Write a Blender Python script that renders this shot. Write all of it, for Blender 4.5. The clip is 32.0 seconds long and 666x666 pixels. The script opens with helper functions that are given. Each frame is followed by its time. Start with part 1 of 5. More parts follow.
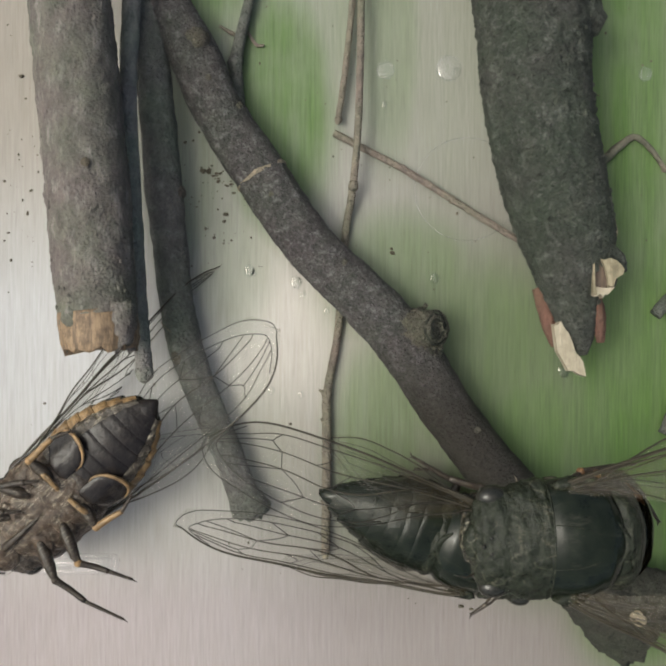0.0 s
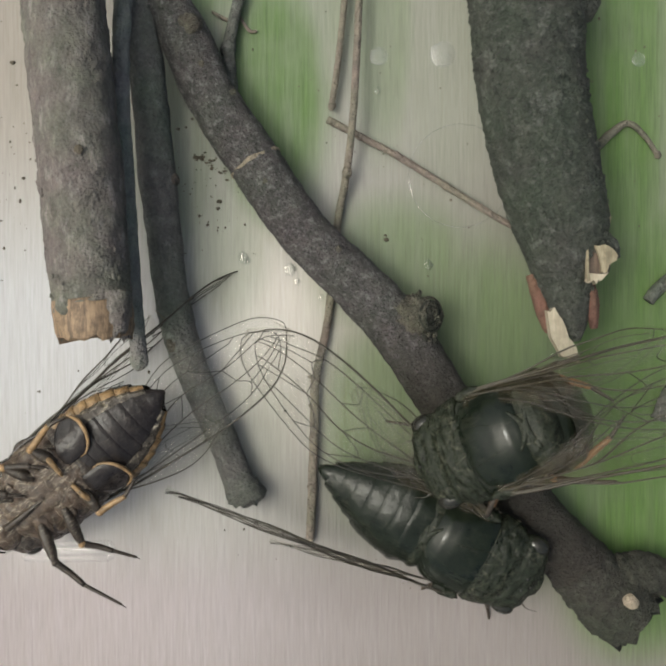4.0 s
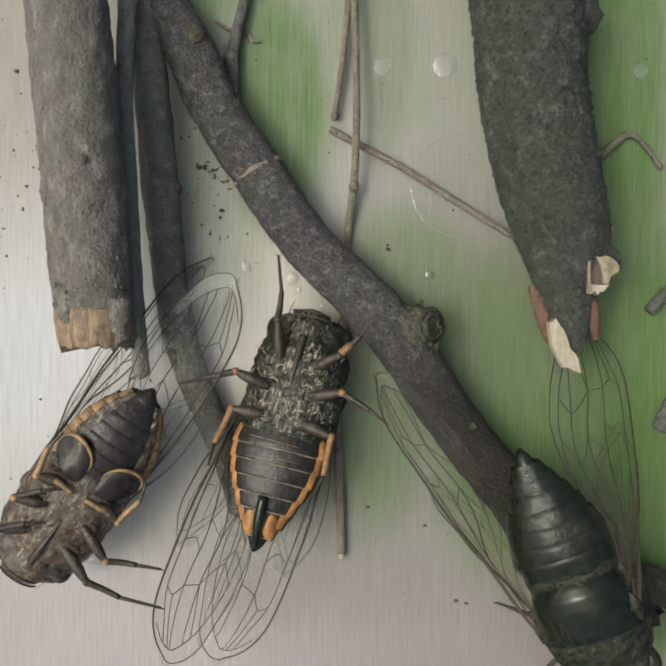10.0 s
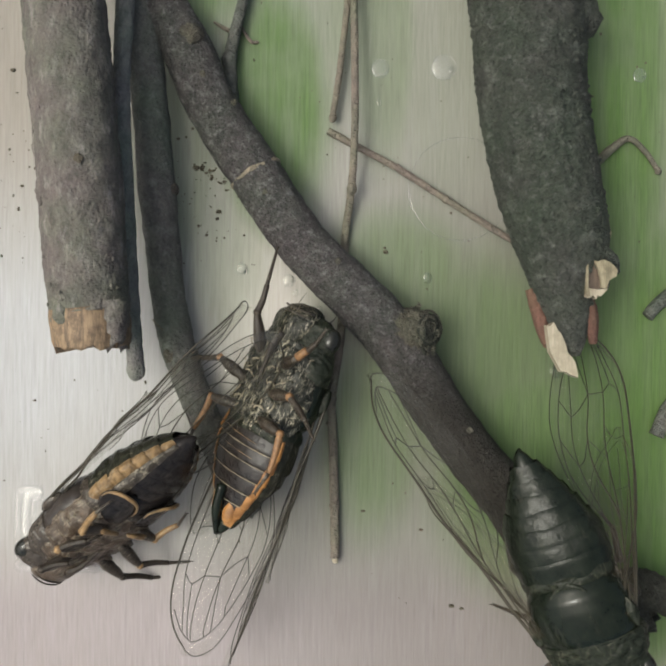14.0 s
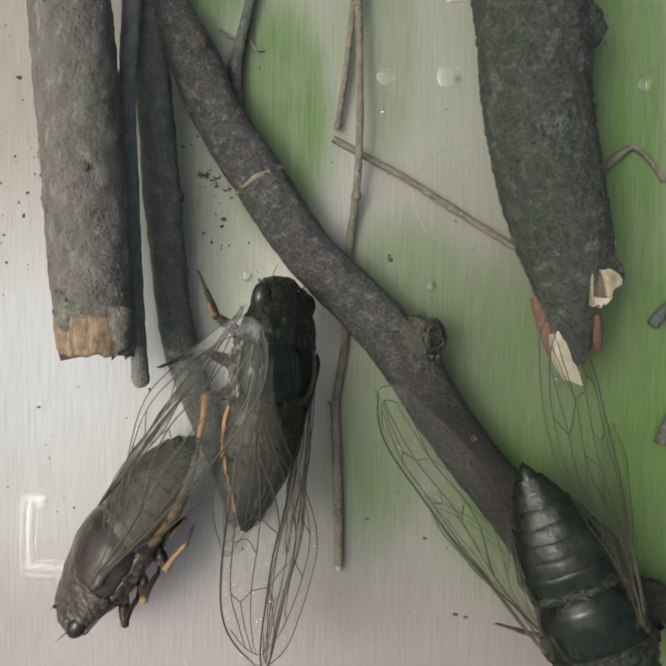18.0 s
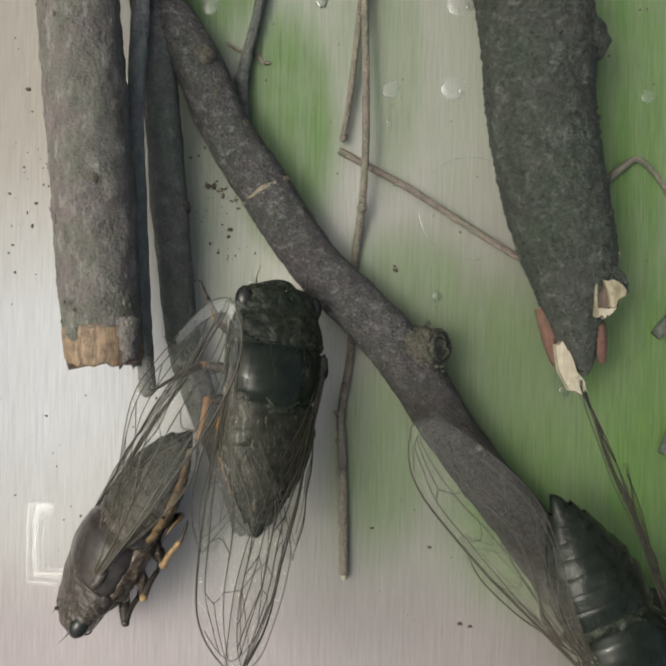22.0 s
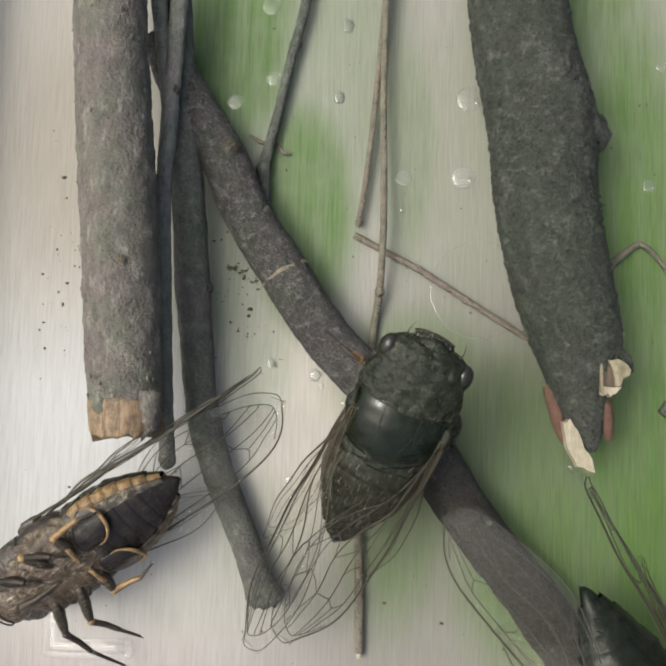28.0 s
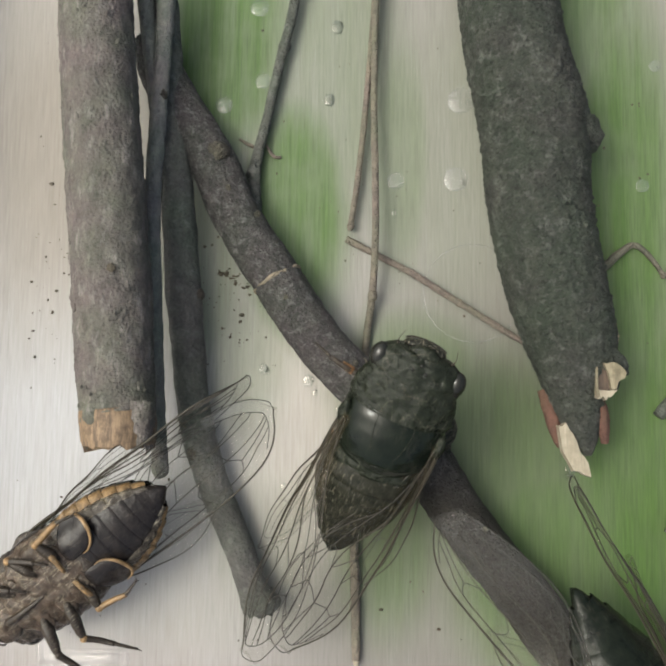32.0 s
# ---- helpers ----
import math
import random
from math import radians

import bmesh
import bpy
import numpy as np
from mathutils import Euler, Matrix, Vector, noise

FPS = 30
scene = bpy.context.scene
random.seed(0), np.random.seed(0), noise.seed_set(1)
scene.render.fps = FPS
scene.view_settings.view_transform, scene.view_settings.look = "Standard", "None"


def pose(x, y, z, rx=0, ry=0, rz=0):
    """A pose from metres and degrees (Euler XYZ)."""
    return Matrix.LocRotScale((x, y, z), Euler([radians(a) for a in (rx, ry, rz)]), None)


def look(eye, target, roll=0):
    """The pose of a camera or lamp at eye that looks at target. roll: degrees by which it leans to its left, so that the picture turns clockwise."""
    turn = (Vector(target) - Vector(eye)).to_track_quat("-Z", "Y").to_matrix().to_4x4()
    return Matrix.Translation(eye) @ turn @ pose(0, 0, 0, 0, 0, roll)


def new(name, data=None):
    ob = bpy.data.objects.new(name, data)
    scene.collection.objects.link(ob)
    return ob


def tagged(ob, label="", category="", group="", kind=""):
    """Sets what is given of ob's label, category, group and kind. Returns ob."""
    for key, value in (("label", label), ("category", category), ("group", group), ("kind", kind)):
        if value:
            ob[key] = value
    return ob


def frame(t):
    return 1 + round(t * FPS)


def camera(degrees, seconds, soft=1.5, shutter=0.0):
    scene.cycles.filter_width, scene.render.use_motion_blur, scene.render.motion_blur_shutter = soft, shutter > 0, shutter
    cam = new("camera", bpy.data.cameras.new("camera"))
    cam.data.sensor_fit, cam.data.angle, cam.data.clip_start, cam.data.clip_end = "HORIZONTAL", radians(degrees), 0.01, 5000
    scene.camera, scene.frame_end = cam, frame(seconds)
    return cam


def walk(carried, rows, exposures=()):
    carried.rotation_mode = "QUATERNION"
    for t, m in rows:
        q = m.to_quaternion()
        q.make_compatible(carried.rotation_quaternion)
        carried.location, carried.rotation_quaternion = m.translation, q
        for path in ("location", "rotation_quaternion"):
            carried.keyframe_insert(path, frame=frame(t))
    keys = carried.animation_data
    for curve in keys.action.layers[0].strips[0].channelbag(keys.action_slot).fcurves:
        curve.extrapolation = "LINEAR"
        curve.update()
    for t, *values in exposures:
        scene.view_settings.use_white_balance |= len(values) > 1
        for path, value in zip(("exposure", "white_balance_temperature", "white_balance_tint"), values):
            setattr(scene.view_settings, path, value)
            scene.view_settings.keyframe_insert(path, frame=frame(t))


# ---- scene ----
cam = camera(42.33, 32.0, soft=2.4, shutter=0.5)
PATH = [
    (0, 0.00405, 0.00029, 0.18763, 0.094, 1.434, 0.101),
    (0.5, 0.00384, 0.00018, 0.18768, -0.052, 1.248, 0.045),
    (1, 0.00373, 0.00023, 0.18767, -0.316, 1.134, -0.026),
    (1.5, 0.00383, -0.00022, 0.18766, -0.384, 1.076, -0.186),
    (2, 0.00385, 0.00015, 0.18766, -0.562, 1.095, -0.245),
    (2.5, 0.00367, 0.00032, 0.18774, -0.701, 1.011, -0.177),
    (3, 0.00333, 0.00054, 0.18800, -0.845, 0.851, -0.162),
    (3.5, 0.00336, 0.00042, 0.18794, -0.802, 0.856, -0.148),
    (5.5, 0.00333, 0.00089, 0.18808, -1.017, 0.796, -0.113),
    (6, 0.00331, 0.00093, 0.18805, -0.929, 0.854, -0.131),
    (6.5, 0.00331, 0.00090, 0.18798, -0.852, 0.849, -0.099),
    (7, 0.00326, 0.00117, 0.18806, -0.881, 0.828, -0.113),
    (7.5, 0.00326, 0.00128, 0.18804, -0.848, 0.822, -0.059),
    (8, 0.00341, 0.00116, 0.18797, -0.760, 0.857, -0.018),
    (8.5, 0.00332, 0.00089, 0.18794, -0.625, 0.829, -0.008),
    (9, 0.00308, 0.00122, 0.18804, -0.634, 0.799, 0.040),
    (9.5, 0.00298, 0.00145, 0.18812, -0.585, 0.810, 0.095),
    (10, 0.00300, 0.00133, 0.18816, -0.469, 0.850, 0.145),
    (10.5, 0.00305, 0.00135, 0.18805, -0.474, 0.821, 0.212),
    (11, 0.00315, 0.00125, 0.18806, -0.449, 0.825, 0.307),
    (11.5, 0.00318, 0.00128, 0.18800, -0.481, 0.821, 0.367),
    (12, 0.00302, 0.00096, 0.18713, -0.371, 0.625, 0.387),
    (12.5, 0.00303, 0.00118, 0.18708, -0.322, 0.638, 0.391),
    (13, 0.00296, 0.00123, 0.18715, -0.296, 0.629, 0.400),
    (13.5, 0.00317, 0.00125, 0.18710, -0.238, 0.712, 0.472),
    (14, 0.00291, 0.00121, 0.18718, -0.255, 0.599, 0.549),
    (14.5, 0.00312, 0.00149, 0.18711, -0.255, 0.697, 0.517),
    (16.5, 0.00260, 0.00152, 0.18718, 0.056, 0.777, 0.683),
    (17, 0.00225, 0.00143, 0.18715, 0.053, 0.646, 0.749),
    (17.5, 0.00236, 0.00162, 0.18723, 0.041, 0.698, 0.732),
    (18, 0.00233, 0.00164, 0.18718, 0.124, 0.714, 0.721),
    (18.5, 0.00241, 0.00193, 0.18730, 0.085, 0.758, 0.763),
    (19, 0.00235, 0.00207, 0.18743, 0.104, 0.763, 0.744),
    (19.5, 0.00238, 0.00180, 0.18729, 0.248, 0.760, 0.700),
    (20, 0.00227, 0.00197, 0.18747, 0.277, 0.781, 0.695),
    (20.5, 0.00228, 0.00188, 0.18744, 0.382, 0.791, 0.693),
    (21, 0.00205, 0.00212, 0.18785, 0.397, 0.827, 0.805),
    (21.5, 0.00204, 0.00197, 0.18804, 0.531, 0.864, 0.865),
    (22, 0.00189, 0.00195, 0.18845, 0.680, 0.938, 0.843),
    (22.5, 0.00200, 0.00128, 0.19057, 1.734, 0.979, 0.958),
    (23, 0.00066, 0.00089, 0.18969, 1.803, 0.800, 1.281),
    (23.5, 0.00105, 0.00136, 0.19267, 2.061, 1.054, 1.545),
    (24, 0.00076, 0.00058, 0.19730, 3.365, 1.542, 1.791),
    (24.5, 0.00134, -0.00014, 0.19789, 5.558, 1.851, 2.028),
    (25, 0.00362, -0.00103, 0.19690, 5.927, 2.110, 1.944),
    (25.5, 0.00321, -0.00106, 0.19606, 6.057, 2.127, 1.879),
    (27.5, 0.00371, 0.00071, 0.19574, 5.948, 2.354, 1.405),
    (28, 0.00350, 0.00080, 0.19544, 6.072, 2.321, 1.393),
    (28.5, 0.00360, 0.00233, 0.19531, 6.074, 2.331, 1.328),
    (29, 0.00337, 0.00273, 0.19472, 5.922, 2.143, 1.274),
    (29.5, 0.00310, 0.00278, 0.19477, 5.798, 2.192, 1.261),
    (30, 0.00331, 0.00267, 0.19479, 5.805, 2.179, 1.213),
    (30.5, 0.00317, 0.00260, 0.19477, 5.805, 2.057, 1.130),
    (31, 0.00323, 0.00318, 0.19439, 5.673, 1.989, 0.987),
    (31.5, 0.00367, 0.00346, 0.19425, 5.697, 1.969, 0.741),
    (32, 0.00356, 0.00333, 0.19400, 5.680, 1.972, 0.634),
]
walk(cam, [(t, pose(*p)) for t, *p in PATH], [(0, 0.72, 6230, -1.5), (22, 0.73, 6200, -1.5), (23, 0.79, 6250, -3.5), (24, 1.00, 6350, -8.5), (24.6, 1.02, 6120, 1.5), (25.5, 1.01, 6120, 1.5), (28, 0.92, 6230, -0.5), (32, 0.88, 6230, -0.5)])

# ---- light ----
world = bpy.data.worlds.new("overcast_sky")
scene.world = world
world.use_nodes = True
wn = world.node_tree.nodes
sky = wn.new("ShaderNodeTexSky")
sky.sky_type = 'NISHITA'
sky.sun_disc = False
sky.sun_elevation = radians(61)
sky.sun_rotation = radians(-87)
sky.air_density, sky.dust_density, sky.ozone_density = 0.45, 9.0, 0.3
wn["Background"].inputs["Strength"].default_value = 0.15
world.node_tree.links.new(sky.outputs[0], wn["Background"].inputs["Color"])
sun_data = bpy.data.lights.new("sun", 'SUN')
sun_data.energy, sun_data.angle, sun_data.color = 0.32, radians(9), (1.0, 0.97, 0.95)
sun = new("sun", sun_data)
sun.matrix_world = look((-0.48, 0.025, 0.87), (0, 0, 0))


# ---- materials ----
class Nodes:
    """A short way to write node trees."""

    def __init__(self, name):
        self.mat = bpy.data.materials.new(name)
        self.mat.use_nodes = True
        self.tree = self.mat.node_tree
        self.bsdf = self.tree.nodes["Principled BSDF"]
        self.coord = self.tree.nodes.new("ShaderNodeTexCoord").outputs["Object"]

    def node(self, kind, **values):
        n = self.tree.nodes.new(kind)
        for key, value in values.items():
            n.inputs[key.replace("_", " ")].default_value = value
        return n

    def link(self, a, b):
        self.tree.links.new(a, b)

    def stretch(self, sx, sy, sz, turn=0.0):
        n = self.node("ShaderNodeMapping", Scale=(sx, sy, sz), Rotation=(0, 0, turn))
        self.link(self.coord, n.inputs["Vector"])
        return n.outputs[0]

    def noise(self, scale, detail=6.0, rough=0.6, vector=None):
        n = self.node("ShaderNodeTexNoise", Scale=scale, Detail=detail, Roughness=rough)
        self.link(vector or self.coord, n.inputs["Vector"])
        return n.outputs["Fac"]

    def cells(self, scale, vector=None, feature='F1'):
        n = self.node("ShaderNodeTexVoronoi", Scale=scale)
        n.feature = feature
        self.link(vector or self.coord, n.inputs["Vector"])
        return n.outputs["Distance"]

    def ramp(self, fac, *stops):
        n = self.node("ShaderNodeValToRGB")
        e = n.color_ramp.elements
        while len(e) < len(stops):
            e.new(0.5)
        for el, (p, c) in zip(e, stops):
            el.position, el.color = p, (*(c if len(c) == 3 else (c[0],) * 3), 1)
        self.link(fac, n.inputs[0])
        return n.outputs[0]

    def mix(self, fac, a, b, blend='MIX'):
        n = self.tree.nodes.new("ShaderNodeMix")
        n.data_type, n.blend_type = 'RGBA', blend
        for socket, value in ((n.inputs[0], fac), (n.inputs[6], a), (n.inputs[7], b)):
            if isinstance(value, (int, float)):
                socket.default_value = value
            elif isinstance(value, tuple):
                socket.default_value = (*value, 1)
            else:
                self.link(value, socket)
        return n.outputs[2]

    def math(self, op, a, b=0.0):
        n = self.tree.nodes.new("ShaderNodeMath")
        n.operation = op
        for socket, value in zip(n.inputs, (a, b)):
            if isinstance(value, (int, float)):
                socket.default_value = value
            else:
                self.link(value, socket)
        return n.outputs[0]

    def bump(self, height, strength, distance, normal=None):
        n = self.node("ShaderNodeBump", Strength=strength, Distance=distance)
        self.link(height, n.inputs["Height"])
        if normal:
            self.link(normal, n.inputs["Normal"])
        self.link(n.outputs[0], self.bsdf.inputs["Normal"])
        return n.outputs[0]

    def done(self, colour=None, rough=0.6, **values):
        if colour is not None:
            if isinstance(colour, tuple):
                self.bsdf.inputs["Base Color"].default_value = (*colour, 1)
            else:
                self.link(colour, self.bsdf.inputs["Base Color"])
        if isinstance(rough, (int, float)):
            self.bsdf.inputs["Roughness"].default_value = rough
        else:
            self.link(rough, self.bsdf.inputs["Roughness"])
        for key, value in values.items():
            self.bsdf.inputs[key.replace("_", " ")].default_value = value
        return self.mat


def bark_material(name, dark, mid, light, scale, relief, spots=0.0, rough=0.85, fleck=0.0, along=1.0, dim_end=None):
    m = Nodes(name)
    broad = m.noise(scale * 0.18, 4)
    fine = m.noise(scale, 8, 0.7)
    cell = m.cells(scale * 0.9)
    c = m.ramp(fine, (0.25, dark), (0.46, mid), (0.55, mid), (0.80, light))
    c = m.mix(m.ramp(broad, (0.35, (0.0,)), (0.7, (0.7,))), c, mid)
    patch = m.noise(scale * 0.3, 5, 0.7, m.stretch(1.0, 0.55, 1.0))
    c = m.mix(1.0, c, m.ramp(patch, (0.30, (0.66, 0.68, 0.68)), (0.5, (1.0, 1.0, 1.0)), (0.70, (1.30, 1.27, 1.23))), 'MULTIPLY')
    hue = m.noise(75, 3, 0.6)
    c = m.mix(1.0, c, m.ramp(hue, (0.35, (0.90, 1.02, 0.88)), (0.65, (1.06, 0.99, 1.02))), 'MULTIPLY')
    if spots:
        lichen = m.ramp(m.noise(scale * 0.7, 6, 0.85), (0.56, (0.0,)), (0.70, (0.5 * spots,)))
        c = m.mix(lichen, c, tuple(min(1, 1.6 * v) for v in light))
        grit = m.noise(scale * 1.15, 2, 0.6)
        c = m.mix(m.ramp(grit, (0.60, (0.0,)), (0.72, (0.45 * spots,))), c, tuple(min(1, 1.5 * v) for v in light))
        c = m.mix(m.ramp(grit, (0.30, (0.7 * spots,)), (0.40, (0.0,))), c, tuple(0.6 * v for v in dark))
    height = fine
    if fleck:
        scale_marks = m.noise(scale * 0.34, 5, 0.72, m.stretch(1.0, along, 1.0))
        c = m.mix(m.ramp(scale_marks, (0.53, (0.0,)), (0.68, (fleck,))), c, tuple(1.35 * v for v in light))
        c = m.mix(m.ramp(scale_marks, (0.30, (0.9 * fleck,)), (0.44, (0.0,))), c, tuple(0.6 * v for v in dark))
        height = m.math('ADD', m.math('MULTIPLY', scale_marks, 0.7), fine)
    if dim_end:
        # one end turns darker and browner, standing in for light falling off along it
        sep = m.tree.nodes.new("ShaderNodeSeparateXYZ")
        m.link(m.coord, sep.inputs[0])
        end = m.node("ShaderNodeMapRange")
        for key, value in (("From Min", dim_end[0]), ("From Max", dim_end[1]), ("To Min", 0.0), ("To Max", 1.0)):
            end.inputs[key].default_value = value
        m.link(sep.outputs["Y"], end.inputs["Value"])
        dimming = m.math('MULTIPLY', end.outputs[0], m.ramp(patch, (0.25, (1.0,)), (0.75, (0.8,))))
        c = m.mix(dimming, c, m.ramp(fine, (0.3, (0.016, 0.014, 0.010)), (0.75, (0.050, 0.043, 0.033))))
    b = m.bump(m.ramp(cell, (0.0, (0.0,)), (0.6, (1.0,))), 0.6 * relief, 0.0009)
    m.bump(height, relief, 0.0011, b)
    return m.done(c, rough, Specular_IOR_Level=0.3)


MAT_BARK = bark_material("dark_green_grey_bark", (0.044, 0.046, 0.040), (0.100, 0.102, 0.092), (0.170, 0.171, 0.158), 1300, 0.9, 0.25, 0.75, 0.45)
MAT_LOG = bark_material("brown_grey_log_bark", (0.066, 0.058, 0.052), (0.116, 0.104, 0.095), (0.190, 0.174, 0.162), 1400, 0.7, 0.2, 0.85, 0.6, 0.35)
MAT_SCALY = bark_material("dark_scaly_bark", (0.018, 0.021, 0.016), (0.053, 0.058, 0.048), (0.135, 0.141, 0.122), 1100, 1.2, 0.35, 0.7, 0.6)
MAT_MAIN = bark_material("lichen_dusted_branch_bark", (0.028, 0.028, 0.025), (0.080, 0.075, 0.073), (0.215, 0.205, 0.200), 1500, 1.2, 0.9, 0.7, 0.6, 1.0, (-0.030, -0.050))
# Dark bark; on the broken end its darkness stands in for shadow.
MAT_END = bark_material("dark_bark_and_end_shade", (0.012, 0.012, 0.009), (0.036, 0.036, 0.028), (0.085, 0.083, 0.070), 1500, 1.0, 0.3, 0.85, 0.4)
MAT_THIN = bark_material("pale_greenish_grey_bark", (0.10, 0.099, 0.09), (0.19, 0.19, 0.175), (0.28, 0.278, 0.26), 1500, 0.8, 0.2)
MAT_TWIG = bark_material("pale_brown_twig_bark", (0.075, 0.065, 0.052), (0.15, 0.132, 0.108), (0.25, 0.225, 0.19), 1300, 0.7)
MAT_KNOT = bark_material("rough_knot_bark", (0.022, 0.019, 0.015), (0.105, 0.095, 0.076), (0.34, 0.31, 0.26), 1100, 1.4, 0.4)
MAT_SCAR = bark_material("pale_scar_bark", (0.16, 0.13, 0.10), (0.30, 0.25, 0.19), (0.5, 0.44, 0.36), 1500, 0.8)
MAT_INNER = bark_material("reddish_inner_bark", (0.035, 0.019, 0.013), (0.098, 0.054, 0.040), (0.16, 0.10, 0.076), 900, 0.6)
MAT_DIRT = bark_material("dark_dirt_crumbs", (0.03, 0.025, 0.02), (0.08, 0.065, 0.05), (0.16, 0.14, 0.11), 1500, 0.6)


def wood_material(name, dark, light, along=(1, 0.12, 1)):
    m = Nodes(name)
    v = m.stretch(*along)
    g = m.noise(1500, 5, 0.7, v)
    c = m.ramp(g, (0.3, dark), (0.7, light))
    c = m.mix(m.ramp(m.noise(420, 5, 0.7), (0.48, (0.0,)), (0.64, (0.7,))), c, dark)
    m.bump(g, 0.5, 0.0004)
    return m.done(c, 0.7)


MAT_CUT = wood_material("tan_cut_wood", (0.05, 0.033, 0.020), (0.255, 0.175, 0.10))
MAT_SPLINTER = wood_material("pale_splintered_wood", (0.20, 0.172, 0.12), (0.36, 0.32, 0.24))
MAT_STUB = wood_material("weathered_tan_wood", (0.09, 0.077, 0.044), (0.26, 0.222, 0.145))
MAT_HOLLOW = wood_material("dark_hollow_wood", (0.03, 0.02, 0.013), (0.085, 0.056, 0.036))


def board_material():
    """Whitewashed wood grain with green patches; light falloff, reflection and haze are painted in."""
    m = Nodes("whitewashed_green_wood_painted_light")
    warp = m.node("ShaderNodeTexNoise", Scale=22.0, Detail=3.0)
    m.link(m.stretch(1, 0.3, 1), warp.inputs["Vector"])
    add = m.tree.nodes.new("ShaderNodeVectorMath")
    add.operation = 'MULTIPLY_ADD'
    m.link(warp.outputs["Color"], add.inputs[0])
    add.inputs[1].default_value = (0.0016, 0.0, 0.0)
    m.link(m.coord, add.inputs[2])
    lane = m.node("ShaderNodeMapping", Scale=(1, 0.045, 1))
    m.link(add.outputs[0], lane.inputs["Vector"])
    lane = lane.outputs[0]
    fine = m.noise(1900, 6, 0.65, lane)
    wide = m.noise(330, 4, 0.55, lane)
    blot = m.noise(38, 4, 0.6)
    mark = m.noise(1000, 7, 0.8, m.stretch(1, 0.05, 1))
    c = m.ramp(fine, (0.28, (0.215, 0.208, 0.194)), (0.47, (0.252, 0.246, 0.231)), (0.72, (0.292, 0.286, 0.272)))
    c = m.mix(m.ramp(wide, (0.35, (0.0,)), (0.75, (0.45,))), c, (0.25, 0.24, 0.215))
    c = m.mix(m.ramp(mark, (0.58, (0.0,)), (0.70, (0.42,))), c, (0.37, 0.367, 0.357))
    c = m.mix(m.ramp(mark, (0.28, (0.4,)), (0.38, (0.0,))), c, (0.16, 0.15, 0.13))
    # light falloff painted into the colour: brighter along one side, dimmer towards the other
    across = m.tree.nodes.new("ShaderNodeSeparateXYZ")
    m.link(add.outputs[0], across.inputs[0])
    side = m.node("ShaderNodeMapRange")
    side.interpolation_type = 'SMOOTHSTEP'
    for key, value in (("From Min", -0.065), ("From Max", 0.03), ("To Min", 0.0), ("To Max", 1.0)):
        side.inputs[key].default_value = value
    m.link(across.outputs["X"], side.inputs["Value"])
    falloff_tint = m.ramp(side.outputs[0], (0.0, (1.10, 1.07, 1.08)), (0.4, (1.03, 1.02, 1.03)), (1.0, (0.75, 0.745, 0.715)))
    c = m.mix(1.0, c, falloff_tint, 'MULTIPLY')
    # pinkish haze and dimming towards the bottom, also painted into the colour
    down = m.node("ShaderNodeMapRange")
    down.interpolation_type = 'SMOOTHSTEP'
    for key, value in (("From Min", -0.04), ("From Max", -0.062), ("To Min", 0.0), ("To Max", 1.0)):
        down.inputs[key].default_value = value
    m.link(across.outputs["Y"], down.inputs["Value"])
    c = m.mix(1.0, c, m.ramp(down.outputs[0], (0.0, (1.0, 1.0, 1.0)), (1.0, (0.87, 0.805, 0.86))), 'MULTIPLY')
    # painted-in bluish reflection, warmer wood beyond it, then brighter and dimmer light patches
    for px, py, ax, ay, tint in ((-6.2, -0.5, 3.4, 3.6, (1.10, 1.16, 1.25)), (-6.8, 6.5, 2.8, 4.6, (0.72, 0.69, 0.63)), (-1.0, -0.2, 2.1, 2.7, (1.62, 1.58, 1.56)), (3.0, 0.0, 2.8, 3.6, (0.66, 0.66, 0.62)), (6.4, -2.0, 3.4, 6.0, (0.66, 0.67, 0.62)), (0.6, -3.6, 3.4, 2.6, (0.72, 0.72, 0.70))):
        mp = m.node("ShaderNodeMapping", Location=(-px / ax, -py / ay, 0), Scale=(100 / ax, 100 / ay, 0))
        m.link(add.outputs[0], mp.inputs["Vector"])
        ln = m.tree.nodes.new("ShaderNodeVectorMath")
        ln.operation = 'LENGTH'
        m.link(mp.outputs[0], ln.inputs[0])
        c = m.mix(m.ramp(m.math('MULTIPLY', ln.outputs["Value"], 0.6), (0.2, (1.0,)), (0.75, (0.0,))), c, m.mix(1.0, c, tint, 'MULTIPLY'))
    # green patches in the board colour: centre and half-sizes in cm, strength
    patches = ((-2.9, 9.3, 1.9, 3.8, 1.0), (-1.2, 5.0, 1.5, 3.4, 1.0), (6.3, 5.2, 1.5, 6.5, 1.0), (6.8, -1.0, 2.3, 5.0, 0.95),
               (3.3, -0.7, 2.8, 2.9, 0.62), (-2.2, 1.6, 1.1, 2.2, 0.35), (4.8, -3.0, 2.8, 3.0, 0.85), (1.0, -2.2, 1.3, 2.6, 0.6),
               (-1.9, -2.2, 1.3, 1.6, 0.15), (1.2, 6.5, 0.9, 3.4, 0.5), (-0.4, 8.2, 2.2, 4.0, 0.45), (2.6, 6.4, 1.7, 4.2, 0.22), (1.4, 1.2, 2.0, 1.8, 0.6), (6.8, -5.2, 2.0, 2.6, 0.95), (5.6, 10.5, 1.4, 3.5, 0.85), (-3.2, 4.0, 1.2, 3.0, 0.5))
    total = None
